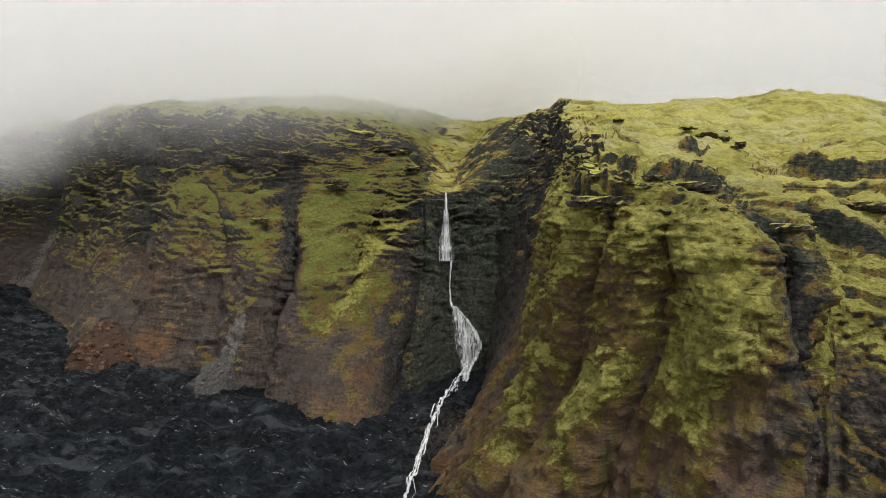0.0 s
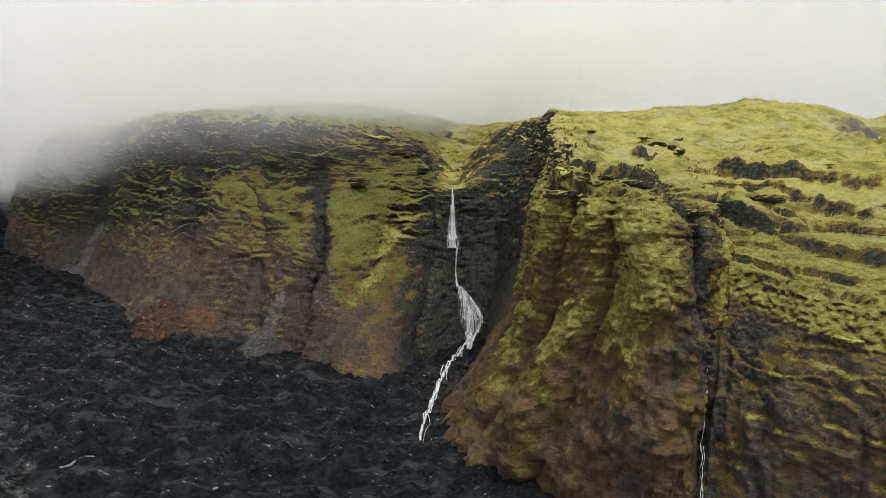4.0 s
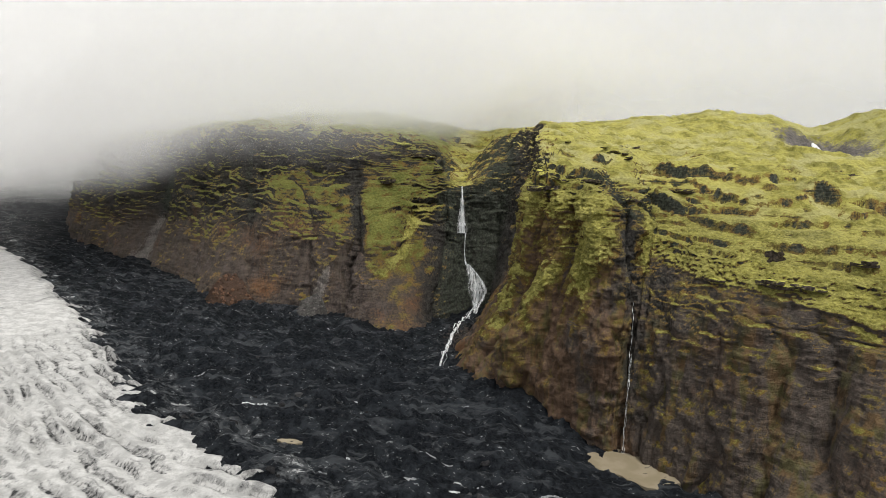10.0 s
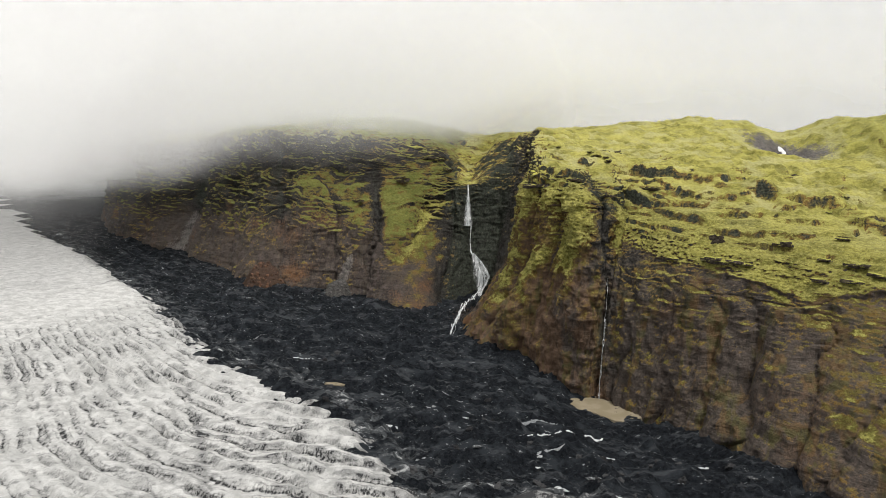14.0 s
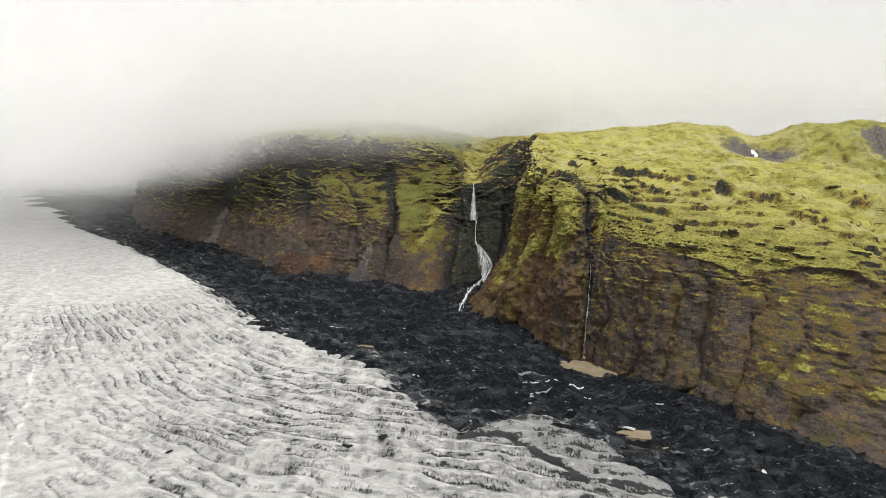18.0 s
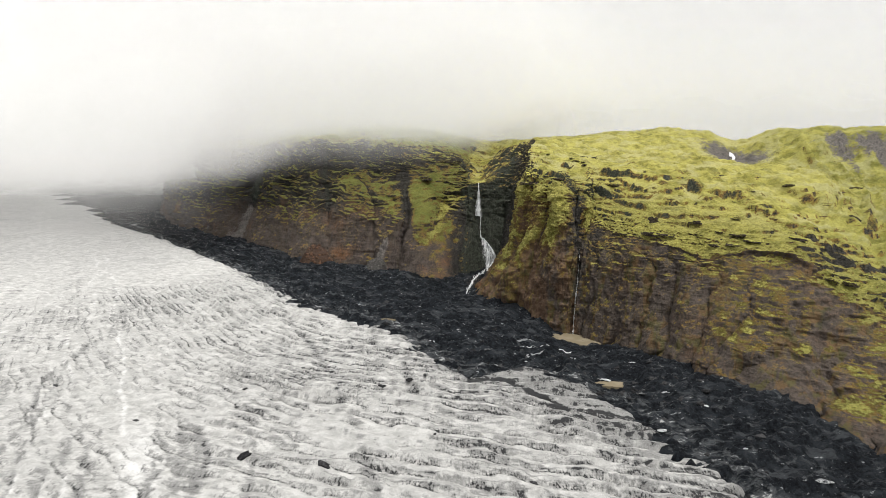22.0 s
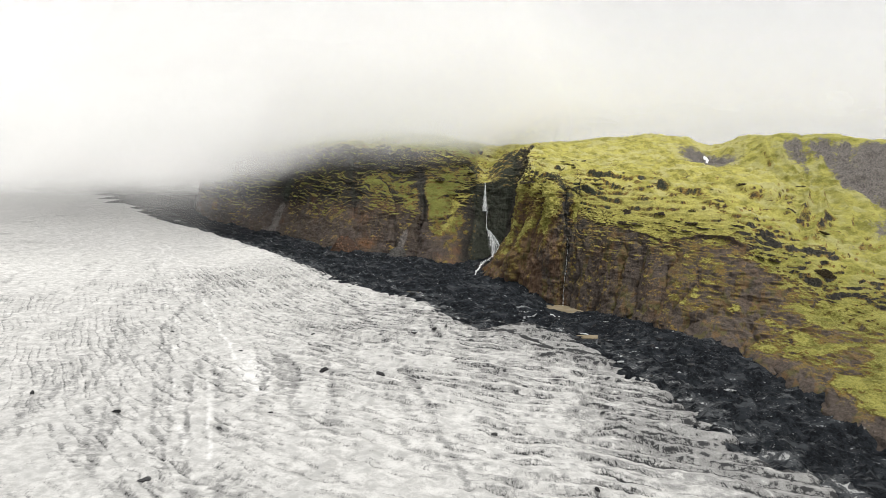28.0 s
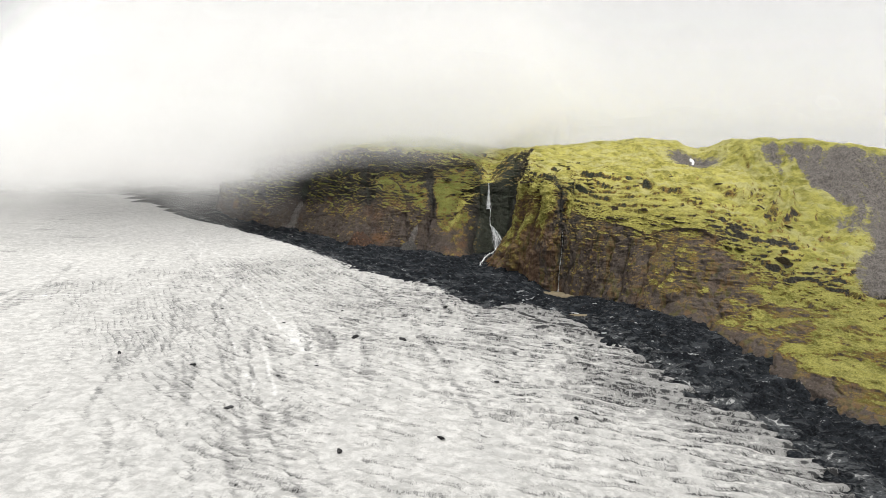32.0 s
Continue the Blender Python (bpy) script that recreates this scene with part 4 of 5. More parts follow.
def bvh(*parts_):
    vs, fs, base = [], [], 0
    for (co, quads), box in parts_:
        mid_ = co[quads[:, 0]]
        q = quads[(mid_[:, 0] > box[0]) & (mid_[:, 0] < box[1]) & (mid_[:, 1] > box[2]) & (mid_[:, 1] < box[3])]
        used, inv = np.unique(q, return_inverse=True)
        vs.append(co[used])
        fs.append(inv.reshape(-1, 4) + base)
        base += len(used)
    return BVHTree.FromPolygons(np.concatenate(vs).tolist(), np.concatenate(fs).tolist())


GORGE_BOX, THIN_BOX = (-70, 80, 130, 330), (40, 130, 40, 190)
ground_arrays, gorge_arrays, near_arrays = tree_of(ground), tree_of(gorge_wall), tree_of(near_cliff)
far_arrays = tree_of(far_cliff)
gorge_tree = bvh((ground_arrays, GORGE_BOX), (gorge_arrays, GORGE_BOX), (near_arrays, GORGE_BOX), (far_arrays, GORGE_BOX))
near_tree = bvh((near_arrays, THIN_BOX), (ground_arrays, THIN_BOX))


def shoot(tree, start, way):
    hit = tree.ray_cast(Vector(start), Vector(way).normalized())
    return hit[0]


def ribbon(name, rows, columns, place, noise_seed, ragged=0.25):
    """A sheet of water from rows (along, half width); place(along, across) gives a point of it."""
    pts, edge = np.zeros((len(rows), columns, 3)), np.zeros((len(rows), columns))
    for i, (a, half) in enumerate(rows):
        for j in range(columns):
            s = 2 * j / (columns - 1) - 1
            wob = 1 + ragged * float(vnoise(np.array(i * 0.35), np.array(s * 2.0), np.array(noise_seed * 3.3), noise_seed))
            pts[i, j] = place(a, s * half * wob)
            edge[i, j] = 1 - abs(s) ** 1.5
    return grid_mesh(name, pts, {"edge": edge})


def on_wall(xs, zs, halves, n):
    """Rows down a fall, from its middle line in x and z and its half width."""
    k = np.linspace(0, len(xs) - 1, n)
    return np.interp(k, range(len(xs)), xs), np.interp(k, range(len(zs)), zs), np.interp(k, range(len(halves)), halves)


def wall_fall(name, xs, zs, halves, n, columns, seed, lift=0.9, shelf=()):
    mx, mz, mh = on_wall(xs, zs, halves, n)
    depth = []
    for x, z, h in zip(mx, mz, mh):
        hits = [shoot(gorge_tree, (x + s * h, 268, z), (0, 1, 0)) for s in (-1, -0.5, 0, 0.5, 1)]
        ys = [p.y for p in hits if p is not None]
        depth.append(min(ys) - lift if ys else 292.0)
    depth = np.array(depth)
    for _ in range(2):
        depth = np.minimum(depth, np.convolve(np.pad(depth, 2, mode="edge"), np.ones(5) / 5, "valid"))
    rows = list(zip(range(n), mh))

    def place(i, across):
        return (mx[i] + across, depth[i] - 0.25 * math.sin(across * 1.7 + i * 0.2), mz[i])
    return ribbon(name, rows, columns, place, seed, 0.10)


veil_water = water_material("falling_white_water", 0.40, (2.2, 1.4, 0.06), 0.3)
fan_water = water_material("spreading_white_water", 0.54, (1.4, 1.0, 0.10), 0.6)
stream_water = water_material("rushing_white_water", 0.42, (1.4, 0.8, 0.8))

waterfall = tagged(new("waterfall"), "tall white waterfall in three leaps down a dark gorge", "waterfall")
part("upper_veil", wall_fall("upper_veil", [1.5, 1.8, 1.6, 1.5, 1.5], [136.6, 128, 118, 108, 99.5], [0.6, 1.5, 2.9, 4.2, 5.2], 46, 13, 3), veil_water, waterfall, "white veil that widens as it falls")
part("chute", wall_fall("chute", [4.6, 4.0, 3.7, 4.0, 5.0], [99.8, 94, 86, 79, 74.5], [0.9, 0.7, 0.65, 0.75, 1.2], 28, 7, 4), veil_water, waterfall, "narrow chute of white water")
part("fan", wall_fall("fan", [6.0, 9.4, 12.6, 13.6, 13.4, 11.0], [75.0, 68, 61, 55, 49, 40.5], [1.6, 4.4, 7.0, 7.4, 5.0, 1.2], 44, 17, 5, 1.2), fan_water, waterfall, "thin fan of water sliding over a rock face")
part("fan_edge", wall_fall("fan_edge", [6.6, 12.0, 17.6, 20.2, 17.6, 12.0], [75.0, 69, 61, 54.5, 48, 40.5], [1.2, 1.5, 1.9, 1.9, 1.7, 1.0], 40, 7, 6, 1.7), veil_water, waterfall)

STREAM = [(11, 283), (7.5, 275), (3, 262), (-1.5, 244), (-5, 224), (-8, 205), (-10.5, 187), (-12.5, 172), (-14, 161)]


def stream_strand(name, offset, half, seed):
    n = 110
    k = np.linspace(0, len(STREAM) - 1, n)
    line = monotone(STREAM, k)
    tang = np.gradient(line, axis=0)
    tang /= np.linalg.norm(tang, axis=1)[:, None]
    side = np.stack([-tang[:, 1], tang[:, 0]], 1)
    drift = offset * (0.7 + 1.1 * vnoise(k * 1.7, k * 0, k * 0 + seed * 2.7, seed)) + 0.3 * vnoise(k * 3.4, k * 0, k * 0 + seed, seed)
    line = line + side * drift[:, None]
    rows = [(i, half * (0.75 + 0.5 * float(vnoise(np.array(i * 0.22), np.array(0.0), np.array(seed * 1.7), 2)))) for i in range(n)]

    def place(i, across):
        x, y = line[i] + side[i] * across
        p = shoot(gorge_tree, (x, y, 75), (0, 0, -1))
        return (x, y, (p.z if p is not None else 38) + 0.45)
    return ribbon(name, rows, 6, place, seed, 0.5)


for off, half, seed in ((0.3, 0.95, 11), (1.0, 0.45, 12), (-1.1, 0.42, 13), (1.7, 0.3, 14)):
    part("cascade", stream_strand("cascade", off, half, seed), stream_water, waterfall)

# the thin fall down the gully, into the pond
thin = tagged(new("thin_waterfall"), "thread-thin white waterfall down a brown cliff into a pond", "waterfall")
INTO_GULLY = Vector((0.27, 0.92, -0.29)).normalized()


def thin_strand(z_top, z_low, n, half, seed, shift):
    pts, edge = np.zeros((n, 3, 3)), np.zeros((n, 3))
    for i in range(n):
        z = z_top + (z_low - z_top) * i / (n - 1)
        x = np.interp(z, [26, 52, 79, 92], [69.5, 71.2, 73.2, 73.7]) + shift + 0.35 * float(vnoise(np.array(z * 0.3), np.array(0.0), np.array(0.0), seed))
        y = np.interp(z, [26, 92], [92, 100])
        p = shoot(near_tree, Vector((x, y, z)) - INTO_GULLY * 45, INTO_GULLY) or Vector((x, y, z))
        p = p - INTO_GULLY * 0.5
        for j in (0, 1, 2):
            w = half * (0.6 + 0.8 * abs(float(vnoise(np.array(z * 0.5), np.array(1.0), np.array(0.0), seed))))
            pts[i, j] = (p.x + (j - 1) * w, p.y, p.z)
            edge[i, j] = 1 if j == 1 else 0.45
    return grid_mesh("strand", pts, {"edge": edge})


for z_top, half, seed, shift in ((93, 0.13, 2, 0.0), (70, 0.10, 5, 0.5)):
    part("strand", thin_strand(z_top, 25.3, 60, half, seed, shift), veil_water, thin)

# ponds of silty meltwater
POND = pond_material()


def pond(x, y, z, rx, ry, turn, seed, label):
    n = 72
    bm = bmesh.new()
    ring = []
    for i in range(n):
        a = 2 * math.pi * i / n
        r = 1 + 0.5 * float(fbm(np.array(math.cos(a) * 2.2), np.array(math.sin(a) * 2.2), np.array(0.5), 3, seed))
        px, py = rx * r * math.cos(a), ry * r * math.sin(a)
        ring.append(bm.verts.new((x + px * math.cos(turn) - py * math.sin(turn), y + px * math.sin(turn) + py * math.cos(turn), z)))
    bm.faces.new(ring)
    low = [bm.verts.new((v.co.x, v.co.y, z - 1.5)) for v in ring]
    for i in range(n):
        bm.faces.new((ring[i - 1], low[i - 1], low[i], ring[i]))
    return tagged(part("meltwater_pond", bm, POND), label, "pond", "meltwater ponds")


pond(69, 82, 25.6, 25, 13, -0.55, 1, "opaque tan meltwater pond at the foot of the cliff")
pond(70, -12, 28.6, 9, 5, -0.3, 2, "shallow olive meltwater pool among black moraine")
pond(84, -28, 28.3, 8, 4, 0.3, 3, "shallow olive meltwater pool among black moraine")
pond(-72, 68, 43.4, 5, 1.6, -0.2, 4, "small pale meltwater pool on the moraine")
pond(90, 8, 27.6, 4.5, 3, -0.2, 6, "small pale meltwater pool on the moraine")

# ------------------------------------------------------------------ loose things
rng = random.Random(5)


def rock_mesh(name, seed, flat=0.7, jag=0.35, sub=2):
    bm = bmesh.new()
    bmesh.ops.create_icosphere(bm, subdivisions=sub, radius=1.0)
    for v in bm.verts:
        d = v.co.copy()
        k = 1 + jag * noise.noise(d * 1.3 + Vector((seed * 7.1, 0, 0))) + 0.4 * jag * noise.noise(d * 3.1 + Vector((0, seed * 3.3, 0)))
        v.co = Vector((d.x * k, d.y * k * 0.85, max(-0.55, d.z * k * flat)))
    me = bpy.data.meshes.new(name)
    bm.to_mesh(me)
    bm.free()
    return me


def ground_z(x, y):
    return float(moraine_at(np.array([[float(x)]]), np.array([[float(y)]]))[0, 0])


def ice_z(x, y):
    i, j = np.searchsorted(gx, x), np.searchsorted(gy, y)
    return float(GZ[i - 1:i + 1, j - 1:j + 1].max())


DARK_STONE = stone_material("dark_debris", (0.012, 0.012, 0.013), (0.060, 0.060, 0.062))
RUST_STONE = stone_material("rusty_block", (0.050, 0.030, 0.020), (0.165, 0.092, 0.058))
GREY_STONE = stone_material("grey_scree", (0.040, 0.038, 0.036), (0.135, 0.128, 0.120))
BERG = stone_material("bare_ice", (0.05, 0.052, 0.055), (0.55, 0.57, 0.58))

rocks = [rock_mesh("boulder", k, 0.75, 0.75) for k in range(5)]
for me in rocks:
    me.materials.append(DARK_STONE)


def stand(name, mesh, x, y, z, size, turn, label, category, group, flat=1.0, stretch=1.0):
    ob = new(name, mesh)
    ob.matrix_world = pose(x, y, z + 0.25 * size * flat, rng.uniform(-8, 8), rng.uniform(-8, 8), turn) @ Matrix.Diagonal((size * stretch, size, size * flat, 1))
    return tagged(ob, label, category, group)


# dark mounds of grit that stand on the clean ice
CONES = [(-107, -121, 3.2), (-72, -128, 3.0), (-166, -96, 1.6), (-130, -60, 1.4), (-60, -52, 2.0), (-46, -48, 2.2), (-38, -42, 1.8), (-95, -20, 1.2), (-150, -230, 2.4), (-40, -245, 2.2),
         (-10, -180, 1.8), (10, -128, 1.6), (-30, -100, 1.3), (-230, -60, 1.8), (-258, -152, 2.0), (-196, -175, 2.2), (-120, -172, 1.4), (30, -215, 1.9), (-85, -262, 2.4), (48, -150, 1.6)]
for k, (x, y, r) in enumerate(CONES):
    stand("dirt_mound", rocks[k % 5], x, y, ice_z(x, y) - 0.2, r * 0.6, rng.uniform(0, 360), "black mound of grit on white glacier ice", "dirt mound", "dirt mounds on the ice", 0.8, 1.5)

# blocks of bare ice among the debris
bergs = [rock_mesh("ice_block", 20 + k, 0.45, 1.1, 3) for k in range(4)]
for me in bergs:
    me.materials.append(BERG)
for k in range(44):
    t = rng.random()
    i = rng.uniform(6.5, 18.5)
    ex, ey = (float(np.interp(i, range(len(EDGE)), [e[c] for e in EDGE])) for c in (0, 1))
    dx = rng.uniform(10, 75) if ey > -60 else rng.uniform(8, 55)
    x, y = ex + dx * 0.8, ey + dx * 0.6
    s = rng.uniform(0.5, 1.5)
    stand("ice_block", bergs[k % 4], x, y, ground_z(x, y) - 0.3 * s, s, rng.uniform(-30, 30), "dirty block of bare ice among black debris", "ice block", "ice blocks in the moraine", 0.6, 2.0)

# long rims of bare ice that show where the debris has slid off
RIM_ICE = stone_material("clean_ice_ridge", (0.20, 0.21, 0.22), (0.70, 0.72, 0.73))


def ice_ridge(a, b, high, seed):
    n = max(8, int(math.hypot(b[0] - a[0], b[1] - a[1]) / 0.5))
    t = np.linspace(0, 1, n)
    x = a[0] + (b[0] - a[0]) * t
    y = a[1] + (b[1] - a[1]) * t + 1.6 * vnoise(t * n * 0.09, 0 * t, 0 * t, seed)
    z = moraine_at(x[None], y[None])[0]
    z = np.convolve(np.pad(z, 4, mode="edge"), np.ones(9) / 9, "valid")
    tall = high * (0.05 + 0.55 * np.abs(vnoise(t * n * 0.8, 0 * t, 0 * t, seed + 3)) + 0.35 * vnoise(t * n * 0.13, 0 * t, 0 * t, seed + 4)) * np.sin(np.pi * (0.03 + 0.94 * t)) ** 0.4
    rows = [np.stack([x, y - 0.6, z - 1.2], -1), np.stack([x, y - 0.4, z + 0.55 * tall], -1), np.stack([x, y - 0.1, z + tall], -1), np.stack([x, y + 0.3, z + 0.3 * tall], -1), np.stack([x, y + 0.6, z - 1.2], -1)]
    tagged(part("ice_ridge", grid_mesh("ice_ridge", np.stack(rows), {}), RIM_ICE), "jagged white ridge of bare ice in black debris", "ice ridge", "ice ridges in the moraine")


for k, (a, b, high) in enumerate((((19, 38), (40, 43), 1.5), ((19, 30), (58, 41), 1.5), ((-46, 30), (-36, 31), 1.4), ((-103, 92), (-90, 95), 1.6), ((-137, 125), (-127, 127), 1.2), ((-20, 62), (-6, 60), 0.9),
                                  ((-64, 44), (-52, 46), 1.0), ((24, 18), (36, 20), 1.0), ((-84, 120), (-72, 122), 0.8), ((46, 12), (56, 14), 0.9), ((-30, 8), (-22, 9), 1.3))):
    ice_ridge(a, b, high, 400 + k)

# boulders on the moraine
for k in range(140):
    i = rng.uniform(5, 19)
    ex, ey = (float(np.interp(i, range(len(EDGE)), [e[c] for e in EDGE])) for c in (0, 1))
    dx = rng.uniform(6, 90)
    x, y = ex + dx * 0.8, ey + dx * 0.55
    s = rng.uniform(0.5, 1.7) ** 1.3
    stand("boulder", rocks[k % 5], x, y, ground_z(x, y) - 0.2 * s, s, rng.uniform(0, 360), "dark grey boulder on the moraine", "boulder", "moraine boulders")


# fans of fallen rock at the foot of the far cliff
def talus(name, apex, foot, half, material, seed, label):
    """A cone of loose rock that leans on the cliff, from its apex to the middle of its foot."""
    n, m = 60, 70
    a, f = np.array(apex, float), np.array(foot, float)
    side = np.cross(f - a, (0, 0, 1.0))
    side /= np.linalg.norm(side)
    i, j = np.meshgrid(np.linspace(0, 1, n), np.linspace(-1, 1, m), indexing="ij")
    rim = 1 + 0.45 * fbm(i * 5, j * 0 + np.sign(j), 0 * i, 3, seed + 8)
    p = a + (f - a) * (i * (1 + 0.18 * fbm(j * 3, 0 * i, 0 * i, 3, seed + 9)))[..., None] + side * (half * (0.12 + i ** 0.8) * j * rim)[..., None]
    p[..., 2] += 5.0 * (1 - j * j) * np.sin(i * np.pi) ** 0.7 - 9.0 * smooth(0.6, 1.0, np.abs(j)) - 5.0 * smooth(0.85, 1, i)
    p[..., 2] += 1.0 * fbm(p[..., 0] / 5, p[..., 1] / 5, 0 * i, 3, seed) + 0.7 * ridged(p[..., 0] / 2.2, p[..., 1] / 2.2, 0 * i, 2, seed + 3)
    return tagged(part(name, grid_mesh(name, p, {}), material), label, "talus", "talus fans"), p


rust_fan, rust_p = talus("talus_fan", (-186, 300, 66), (-174, 262, 43), 27, RUST_STONE, 1, "rust-brown talus fan of fallen blocks below the cliff")
grey_fan, grey_p = talus("talus_fan", (-104, 262, 58), (-116, 238, 40), 20, GREY_STONE, 2, "pale grey scree fan below a dark gully")
blocks = [rock_mesh("block", 40 + k, 0.8, 0.45, 1) for k in range(4)]
grey_blocks = [rock_mesh("block", 60 + k, 0.8, 0.5, 1) for k in range(4)]
for me in blocks:
    me.materials.append(RUST_STONE)
for me in grey_blocks:
    me.materials.append(GREY_STONE)
for k in range(230):
    fan, q = (rust_fan, rust_p) if k < 160 else (grey_fan, grey_p)
    q = q[rng.randrange(12, 60), rng.randrange(4, 66)]
    s = rng.uniform(0.4, 1.9) if k < 160 else rng.uniform(0.3, 1.2)
    ob = new("block", (blocks if k < 160 else grey_blocks)[k % 4])
    ob.matrix_world = pose(q[0], q[1], q[2] + 0.2 * s, rng.uniform(0, 360), rng.uniform(0, 40), rng.uniform(0, 360)) @ Matrix.Diagonal((s, s, s, 1))
    ob.parent = fan

# the old snow patch in the high gully
SNOW = snow_material()
n = 26
si, sj = np.meshgrid(np.linspace(-1, 1, n), np.linspace(-1, 1, n), indexing="ij")
sr = np.hypot(si, sj)
snow_xy = np.stack([297 + 5.6 * si + 2.6 * sj, 331 + 7.5 * sj - 2.0 * si], -1)
high_tree = bvh((near_arrays, (240, 340, 260, 360)))
snow_p = np.zeros((n, n, 3))
for i in range(n):
    for j in range(n):
        p = shoot(high_tree, (*snow_xy[i, j], 260), (0, 0, -1))
        lim = 0.85 + 0.75 * noise.noise(Vector((si[i, j] * 1.9, sj[i, j] * 1.9, 3)))
        snow_p[i, j] = (*snow_xy[i, j], (p.z if p else 168) + 0.8 - 2.6 * float(smooth(0.55 * lim, 1.0 * lim, sr[i, j])))
tagged(part("snow_patch", grid_mesh("snow_patch", snow_p, {}), SNOW), "small white patch of old snow in a gully", "snow patch")


# ------------------------------------------------------------------ rock outcrops: broken slabs that stand out of the moss
def outcrop_material():
    g = Nodes("mossy_outcrop")
    f, m, info = g.noise(0.9, 5, 0.65), g.noise(1.6, 4, 0.7, offset=12), g.n.new("ShaderNodeObjectInfo").outputs["Random"]
    rock = g.mix(g.ramp(f, 0.35, 0.66), (0.022, 0.020, 0.018), (0.150, 0.120, 0.095))
    rock = g.mix(g.math("MULTIPLY", info, 0.4), rock, (0.060, 0.045, 0.034))
    up = g.n.new("ShaderNodeSeparateXYZ")
    g.l.new(g.n["Geometry"].outputs["Normal"], up.inputs[0])
    grown = g.ramp(g.math("ADD", up.outputs["Z"], g.math("MULTIPLY", g.math("SUBTRACT", m, 0.5), 1.2)), 0.45, 0.75)
    c = g.mix(grown, rock, g.mix(g.ramp(f, 0.4, 0.6), (0.225, 0.230, 0.042), (0.520, 0.490, 0.110)))
    return g.finish(c, 0.92, g.bump(g.math("ADD", f, g.math("MULTIPLY", m, 0.5)), 0.8))


OUTCROP = outcrop_material()


def slab_mesh(seed):
    """A broken bed of rock: a long block with stepped, jagged sides."""
    bm = bmesh.new()
    bmesh.ops.create_cube(bm, size=2.0)
    bmesh.ops.subdivide_edges(bm, edges=[e for e in bm.edges if abs(e.verts[0].co.x - e.verts[1].co.x) > 1], cuts=5)
    bmesh.ops.subdivide_edges(bm, edges=[e for e in bm.edges if abs(e.verts[0].co.z - e.verts[1].co.z) > 1], cuts=1)
    for v in bm.verts:
        q = v.co * 1.7 + Vector((seed * 5.3, 0, 0))
        taper = 1 - 0.55 * abs(v.co.x) ** 3
        v.co.y = v.co.y * taper * (1 + 0.5 * noise.noise(q)) + 0.35 * noise.noise(q * 2.3)
        v.co.z = v.co.z * (0.75 + 0.25 * taper) * (1 + 0.45 * noise.noise(q + Vector((0, 9, 0)))) + 0.25 * noise.noise(q * 2.1 + Vector((3, 0, 0)))
        v.co.x += 0.16 * noise.noise(q * 2.0 + Vector((0, 0, 7)))
    me = bpy.data.meshes.new("slab")
    bm.to_mesh(me)
    bm.free()
    me.materials.append(OUTCROP)
    return me


slabs = [slab_mesh(k) for k in range(9)]
mossy = smooth(0.2, 0.7, moss)


def outcrop(u, v, size, count, label, group):
    i, j = np.searchsorted(station, u), np.searchsorted(level, v)
    if i < 4 or i > len(station) - 5 or mossy[i, j] < 0.3 or (12 < u < 17 and v < 3.15):
        return
    p, side = land[i, j], land[i + 3, j] - land[i - 3, j]
    side = Vector(side).normalized()
    side.z *= 0.3
    side.normalize()
    out = Vector((n2[i, j][0], n2[i, j][1], 0)).normalized()
    up = side.cross(out)
    if up.z < 0:
        up = -up
    front = up.cross(side).normalized()
    base = tagged(new("rock_outcrop"), label, "rock outcrop", group)
    base.matrix_world = Matrix.Translation(Vector(p))
    for k in range(count):
        long = size * rng.uniform(0.7, 1.5)
        thick, deep = min(1.5, 0.10 * size + 0.35) * rng.uniform(0.6, 1.2), 0.22 * size + 0.8
        at = Vector(p) + side * (rng.uniform(-1.1, 1.1) * size * 0.8) + up * (k * thick * 0.9 - 0.3) - front * (k * 0.5 * deep + 0.72 * deep)
        turn = Matrix((side, -front, up)).transposed().to_4x4()
        ob = new("slab", slabs[rng.randrange(9)])
        ob.parent = base
        ob.matrix_world = Matrix.Translation(at) @ turn @ Matrix.Rotation(rng.uniform(-0.16, 0.16), 4, "Z") @ Matrix.Rotation(rng.uniform(-0.07, 0.07), 4, "Y") @ Matrix.Diagonal((long, deep, thick, 1))


for k in range(60):
    rim = rng.random() < 0.6
    outcrop(rng.uniform(13.2, 21.6), rng.uniform(2.75, 3.6) if rim else rng.uniform(3.5, 5.3), rng.uniform(1.6, 5.2) if rim else rng.uniform(1.4, 4.4), rng.randrange(2, 5),
            "dark layered rock outcrop breaking through yellow-green moss", "outcrops on the moss plateau")
for k in range(60):
    outcrop(rng.uniform(3.6, 8.6), rng.uniform(2.45, 4.7), rng.uniform(2.0, 5.0), rng.randrange(2, 4), "dark layered rock ledge on the mossy far cliff", "ledges on the far cliff")

# ------------------------------------------------------------------ low cloud over the plateau and the head of the valley
MIST = mist_material()


def cloud_foot(x, y):
    """Height at which the cloud begins."""
    z = 159 + 48 * smooth(-50, 130, x) * (1 - smooth(455, 520, y)) - 0.16 * (-x - 200).clip(0, 130) - 6 * smooth(-230, -430, x) - 9 * smooth(-20, -140, x)
    return z - 0.03 * np.maximum(0, y - 520) - 0.22 * np.maximum(0, y - 1150) - 0.115 * np.maximum(0, y - 380) * (1 - smooth(-60, 20, x))


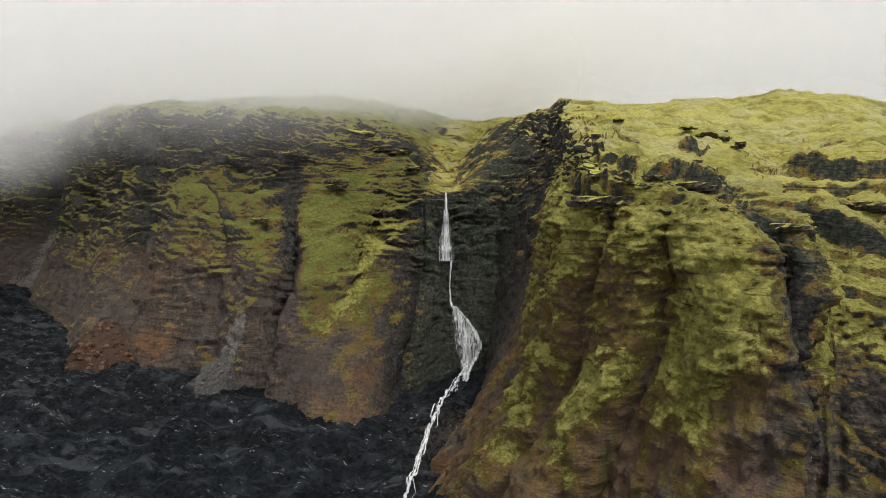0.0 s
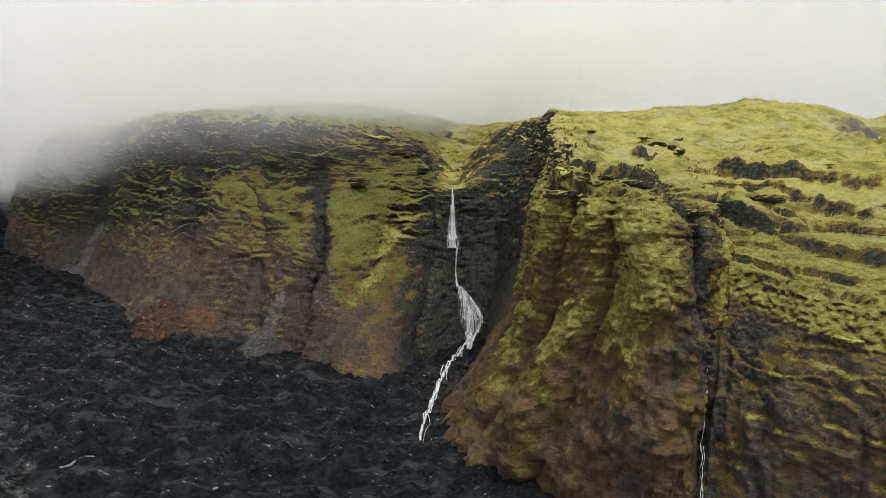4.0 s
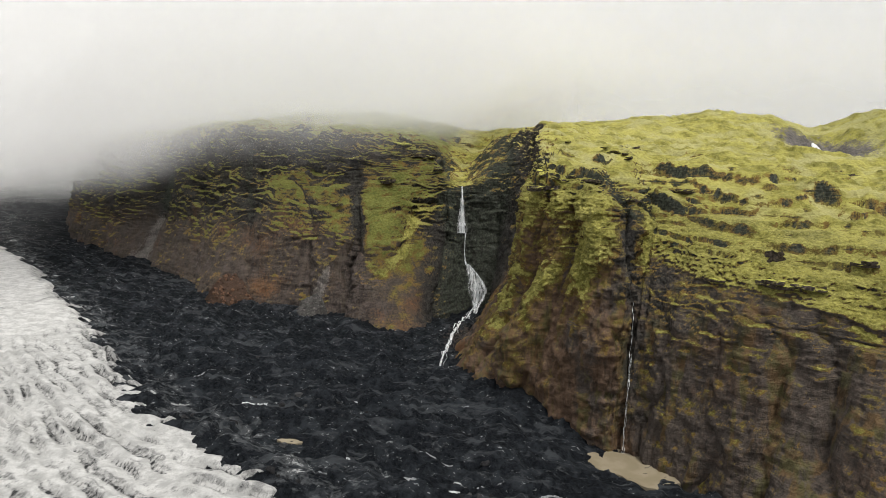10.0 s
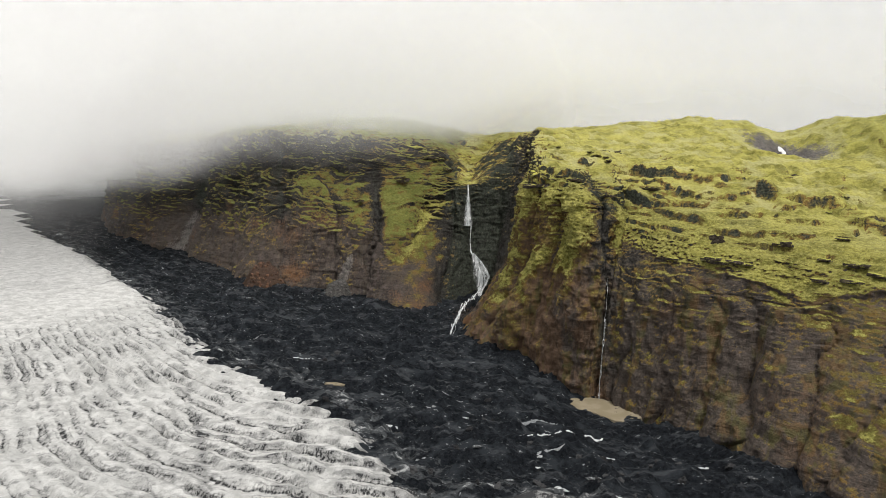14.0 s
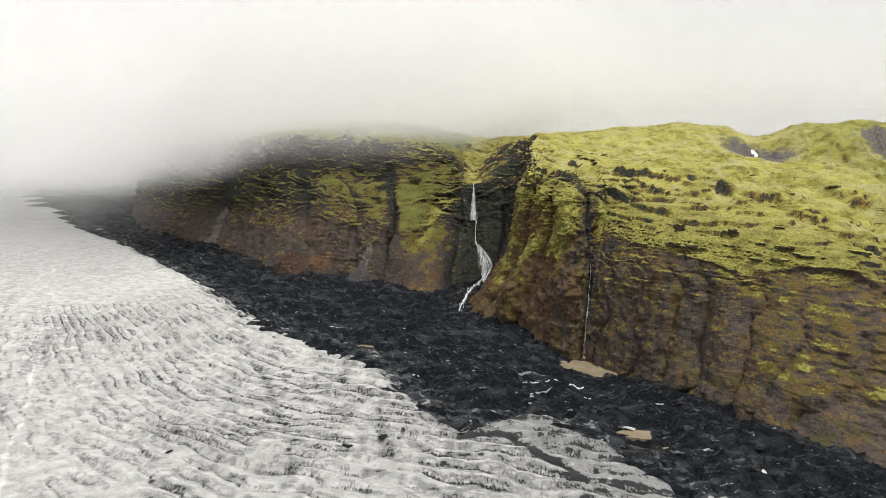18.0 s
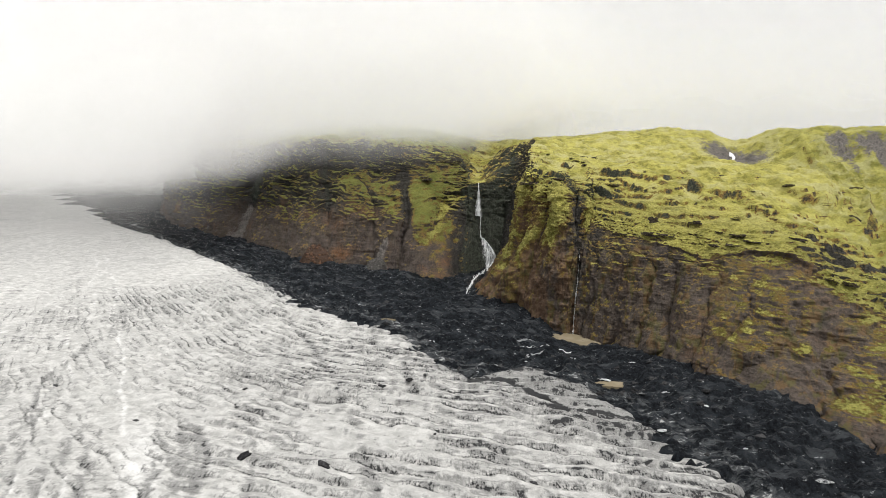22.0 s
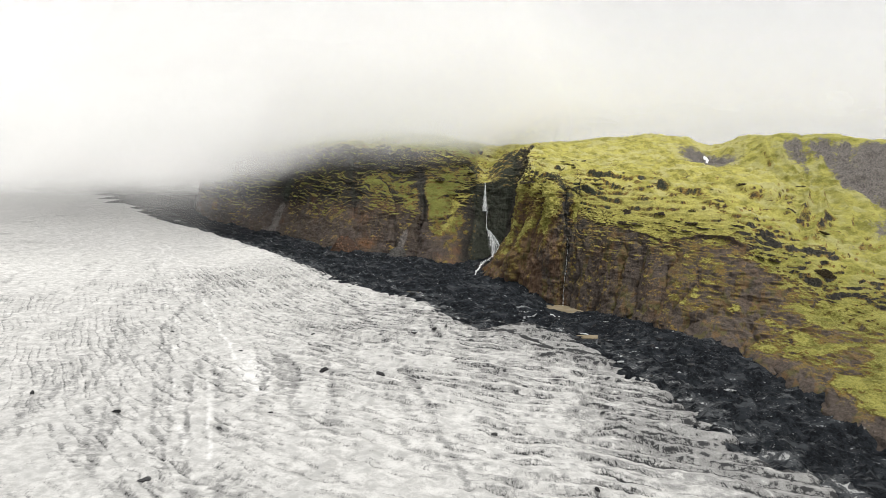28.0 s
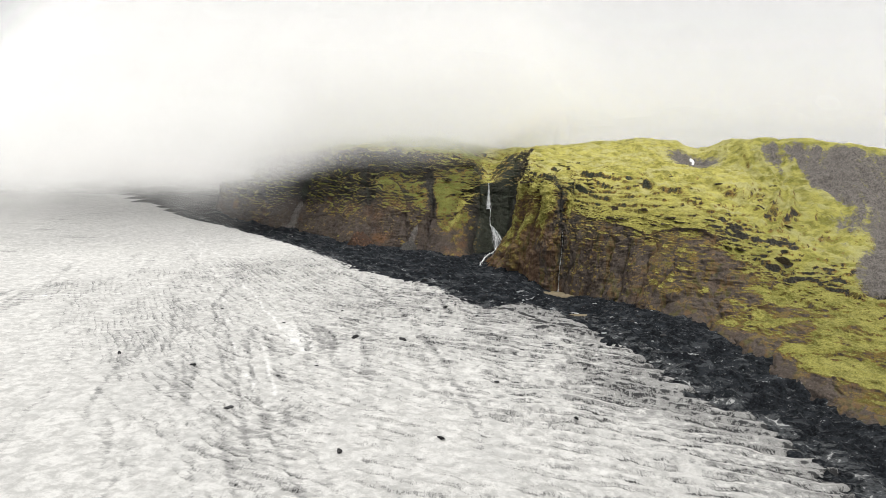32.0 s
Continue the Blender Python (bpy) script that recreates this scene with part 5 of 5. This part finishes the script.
def mist_bank(y, density, deep, seed):
    """One upright veil of cloud across the valley."""
    wide = 1.15 * (y + 520)
    x, z = np.meshgrid(np.linspace(-wide, wide, 190), np.concatenate([np.arange(20, 330, 6.0), np.geomspace(330, 1100, 14)]), indexing="ij")
    yy = y + 0.9 * (z - 170) + 9 * fbm(x / 90, z / 90, 0 * x, 2, seed)
    low = cloud_foot(x, yy) + 16 * fbm(x / 85, z / 60, 0 * x + seed * 3.1, 4, seed + 1)
    body = smooth(0, deep, z - low) * (0.92 + 0.25 * fbm(x / 150, z / 90, 0 * x + seed, 3, seed + 2))
    body = body * (1 - 0.65 * smooth(30, 260, x)) * (1 - 0.7 * smooth(300, 520, z))
    body = body * (0.35 + 0.65 * smooth(50, 125, z))
    body = body * smooth(1.0, 0.8, np.abs(x) / wide)
    ob = part("cloud_bank", grid_mesh("cloud_bank", np.stack([x, yy, z], -1), {"veil": np.clip(density * body, 0, 0.97)}), MIST)
    tagged(ob, "pale veil of low cloud over the cliffs", "cloud", "low cloud", "structure")


for k, (y, density, deep) in enumerate(((262, 0.12, 50), (286, 0.14, 50), (310, 0.15, 48), (331, 0.16, 46), (352, 0.17, 44), (374, 0.18, 42), (396, 0.18, 40), (418, 0.19, 40), (440, 0.19, 40), (463, 0.21, 40), (486, 0.23, 40), (545, 0.45, 45), (620, 0.5, 50), (720, 0.6, 60), (860, 0.75, 60), (1100, 0.85, 70), (1800, 0.97, 80))):
    mist_bank(y, density, deep, 100 + k * 4)


def drifting_cloud(y, x0, x1, z0, z1, density, seed):
    """A wisp that hangs over the side of the valley, thin at its foot."""
    x, z = np.meshgrid(np.linspace(x0, x1, 90), np.linspace(z0, z1, 50), indexing="ij")
    yy = y + 0.9 * (z - 170) + 0 * x
    body = smooth(z0, z0 + 75, z - 26 * fbm(x / 60, z / 60, 0 * x + seed, 2, seed + 1)) * (1 - smooth(z1 - 110, z1, z))
    body = body * smooth(x1, x1 - 110, x - 26 * fbm(z / 50, x / 80, 0 * x + seed, 2, seed + 2)) * smooth(x0, x0 + 90, x)
    ob = part("cloud_bank", grid_mesh("cloud_bank", np.stack([x, yy, z], -1), {"veil": np.clip(density * body * (0.95 + 0.25 * fbm(x / 80, z / 60, 0 * x, 2, seed + 3)), 0, 0.9)}), MIST)
    tagged(ob, "thin wisp of cloud drifting over the valley side", "cloud", "low cloud", "structure")


for k, (y, x1, density) in enumerate(((160, -215, 0.18), (195, -218, 0.20), (232, -222, 0.22))):
    drifting_cloud(y, -820, x1, 84, 330, density, 300 + 5 * k)
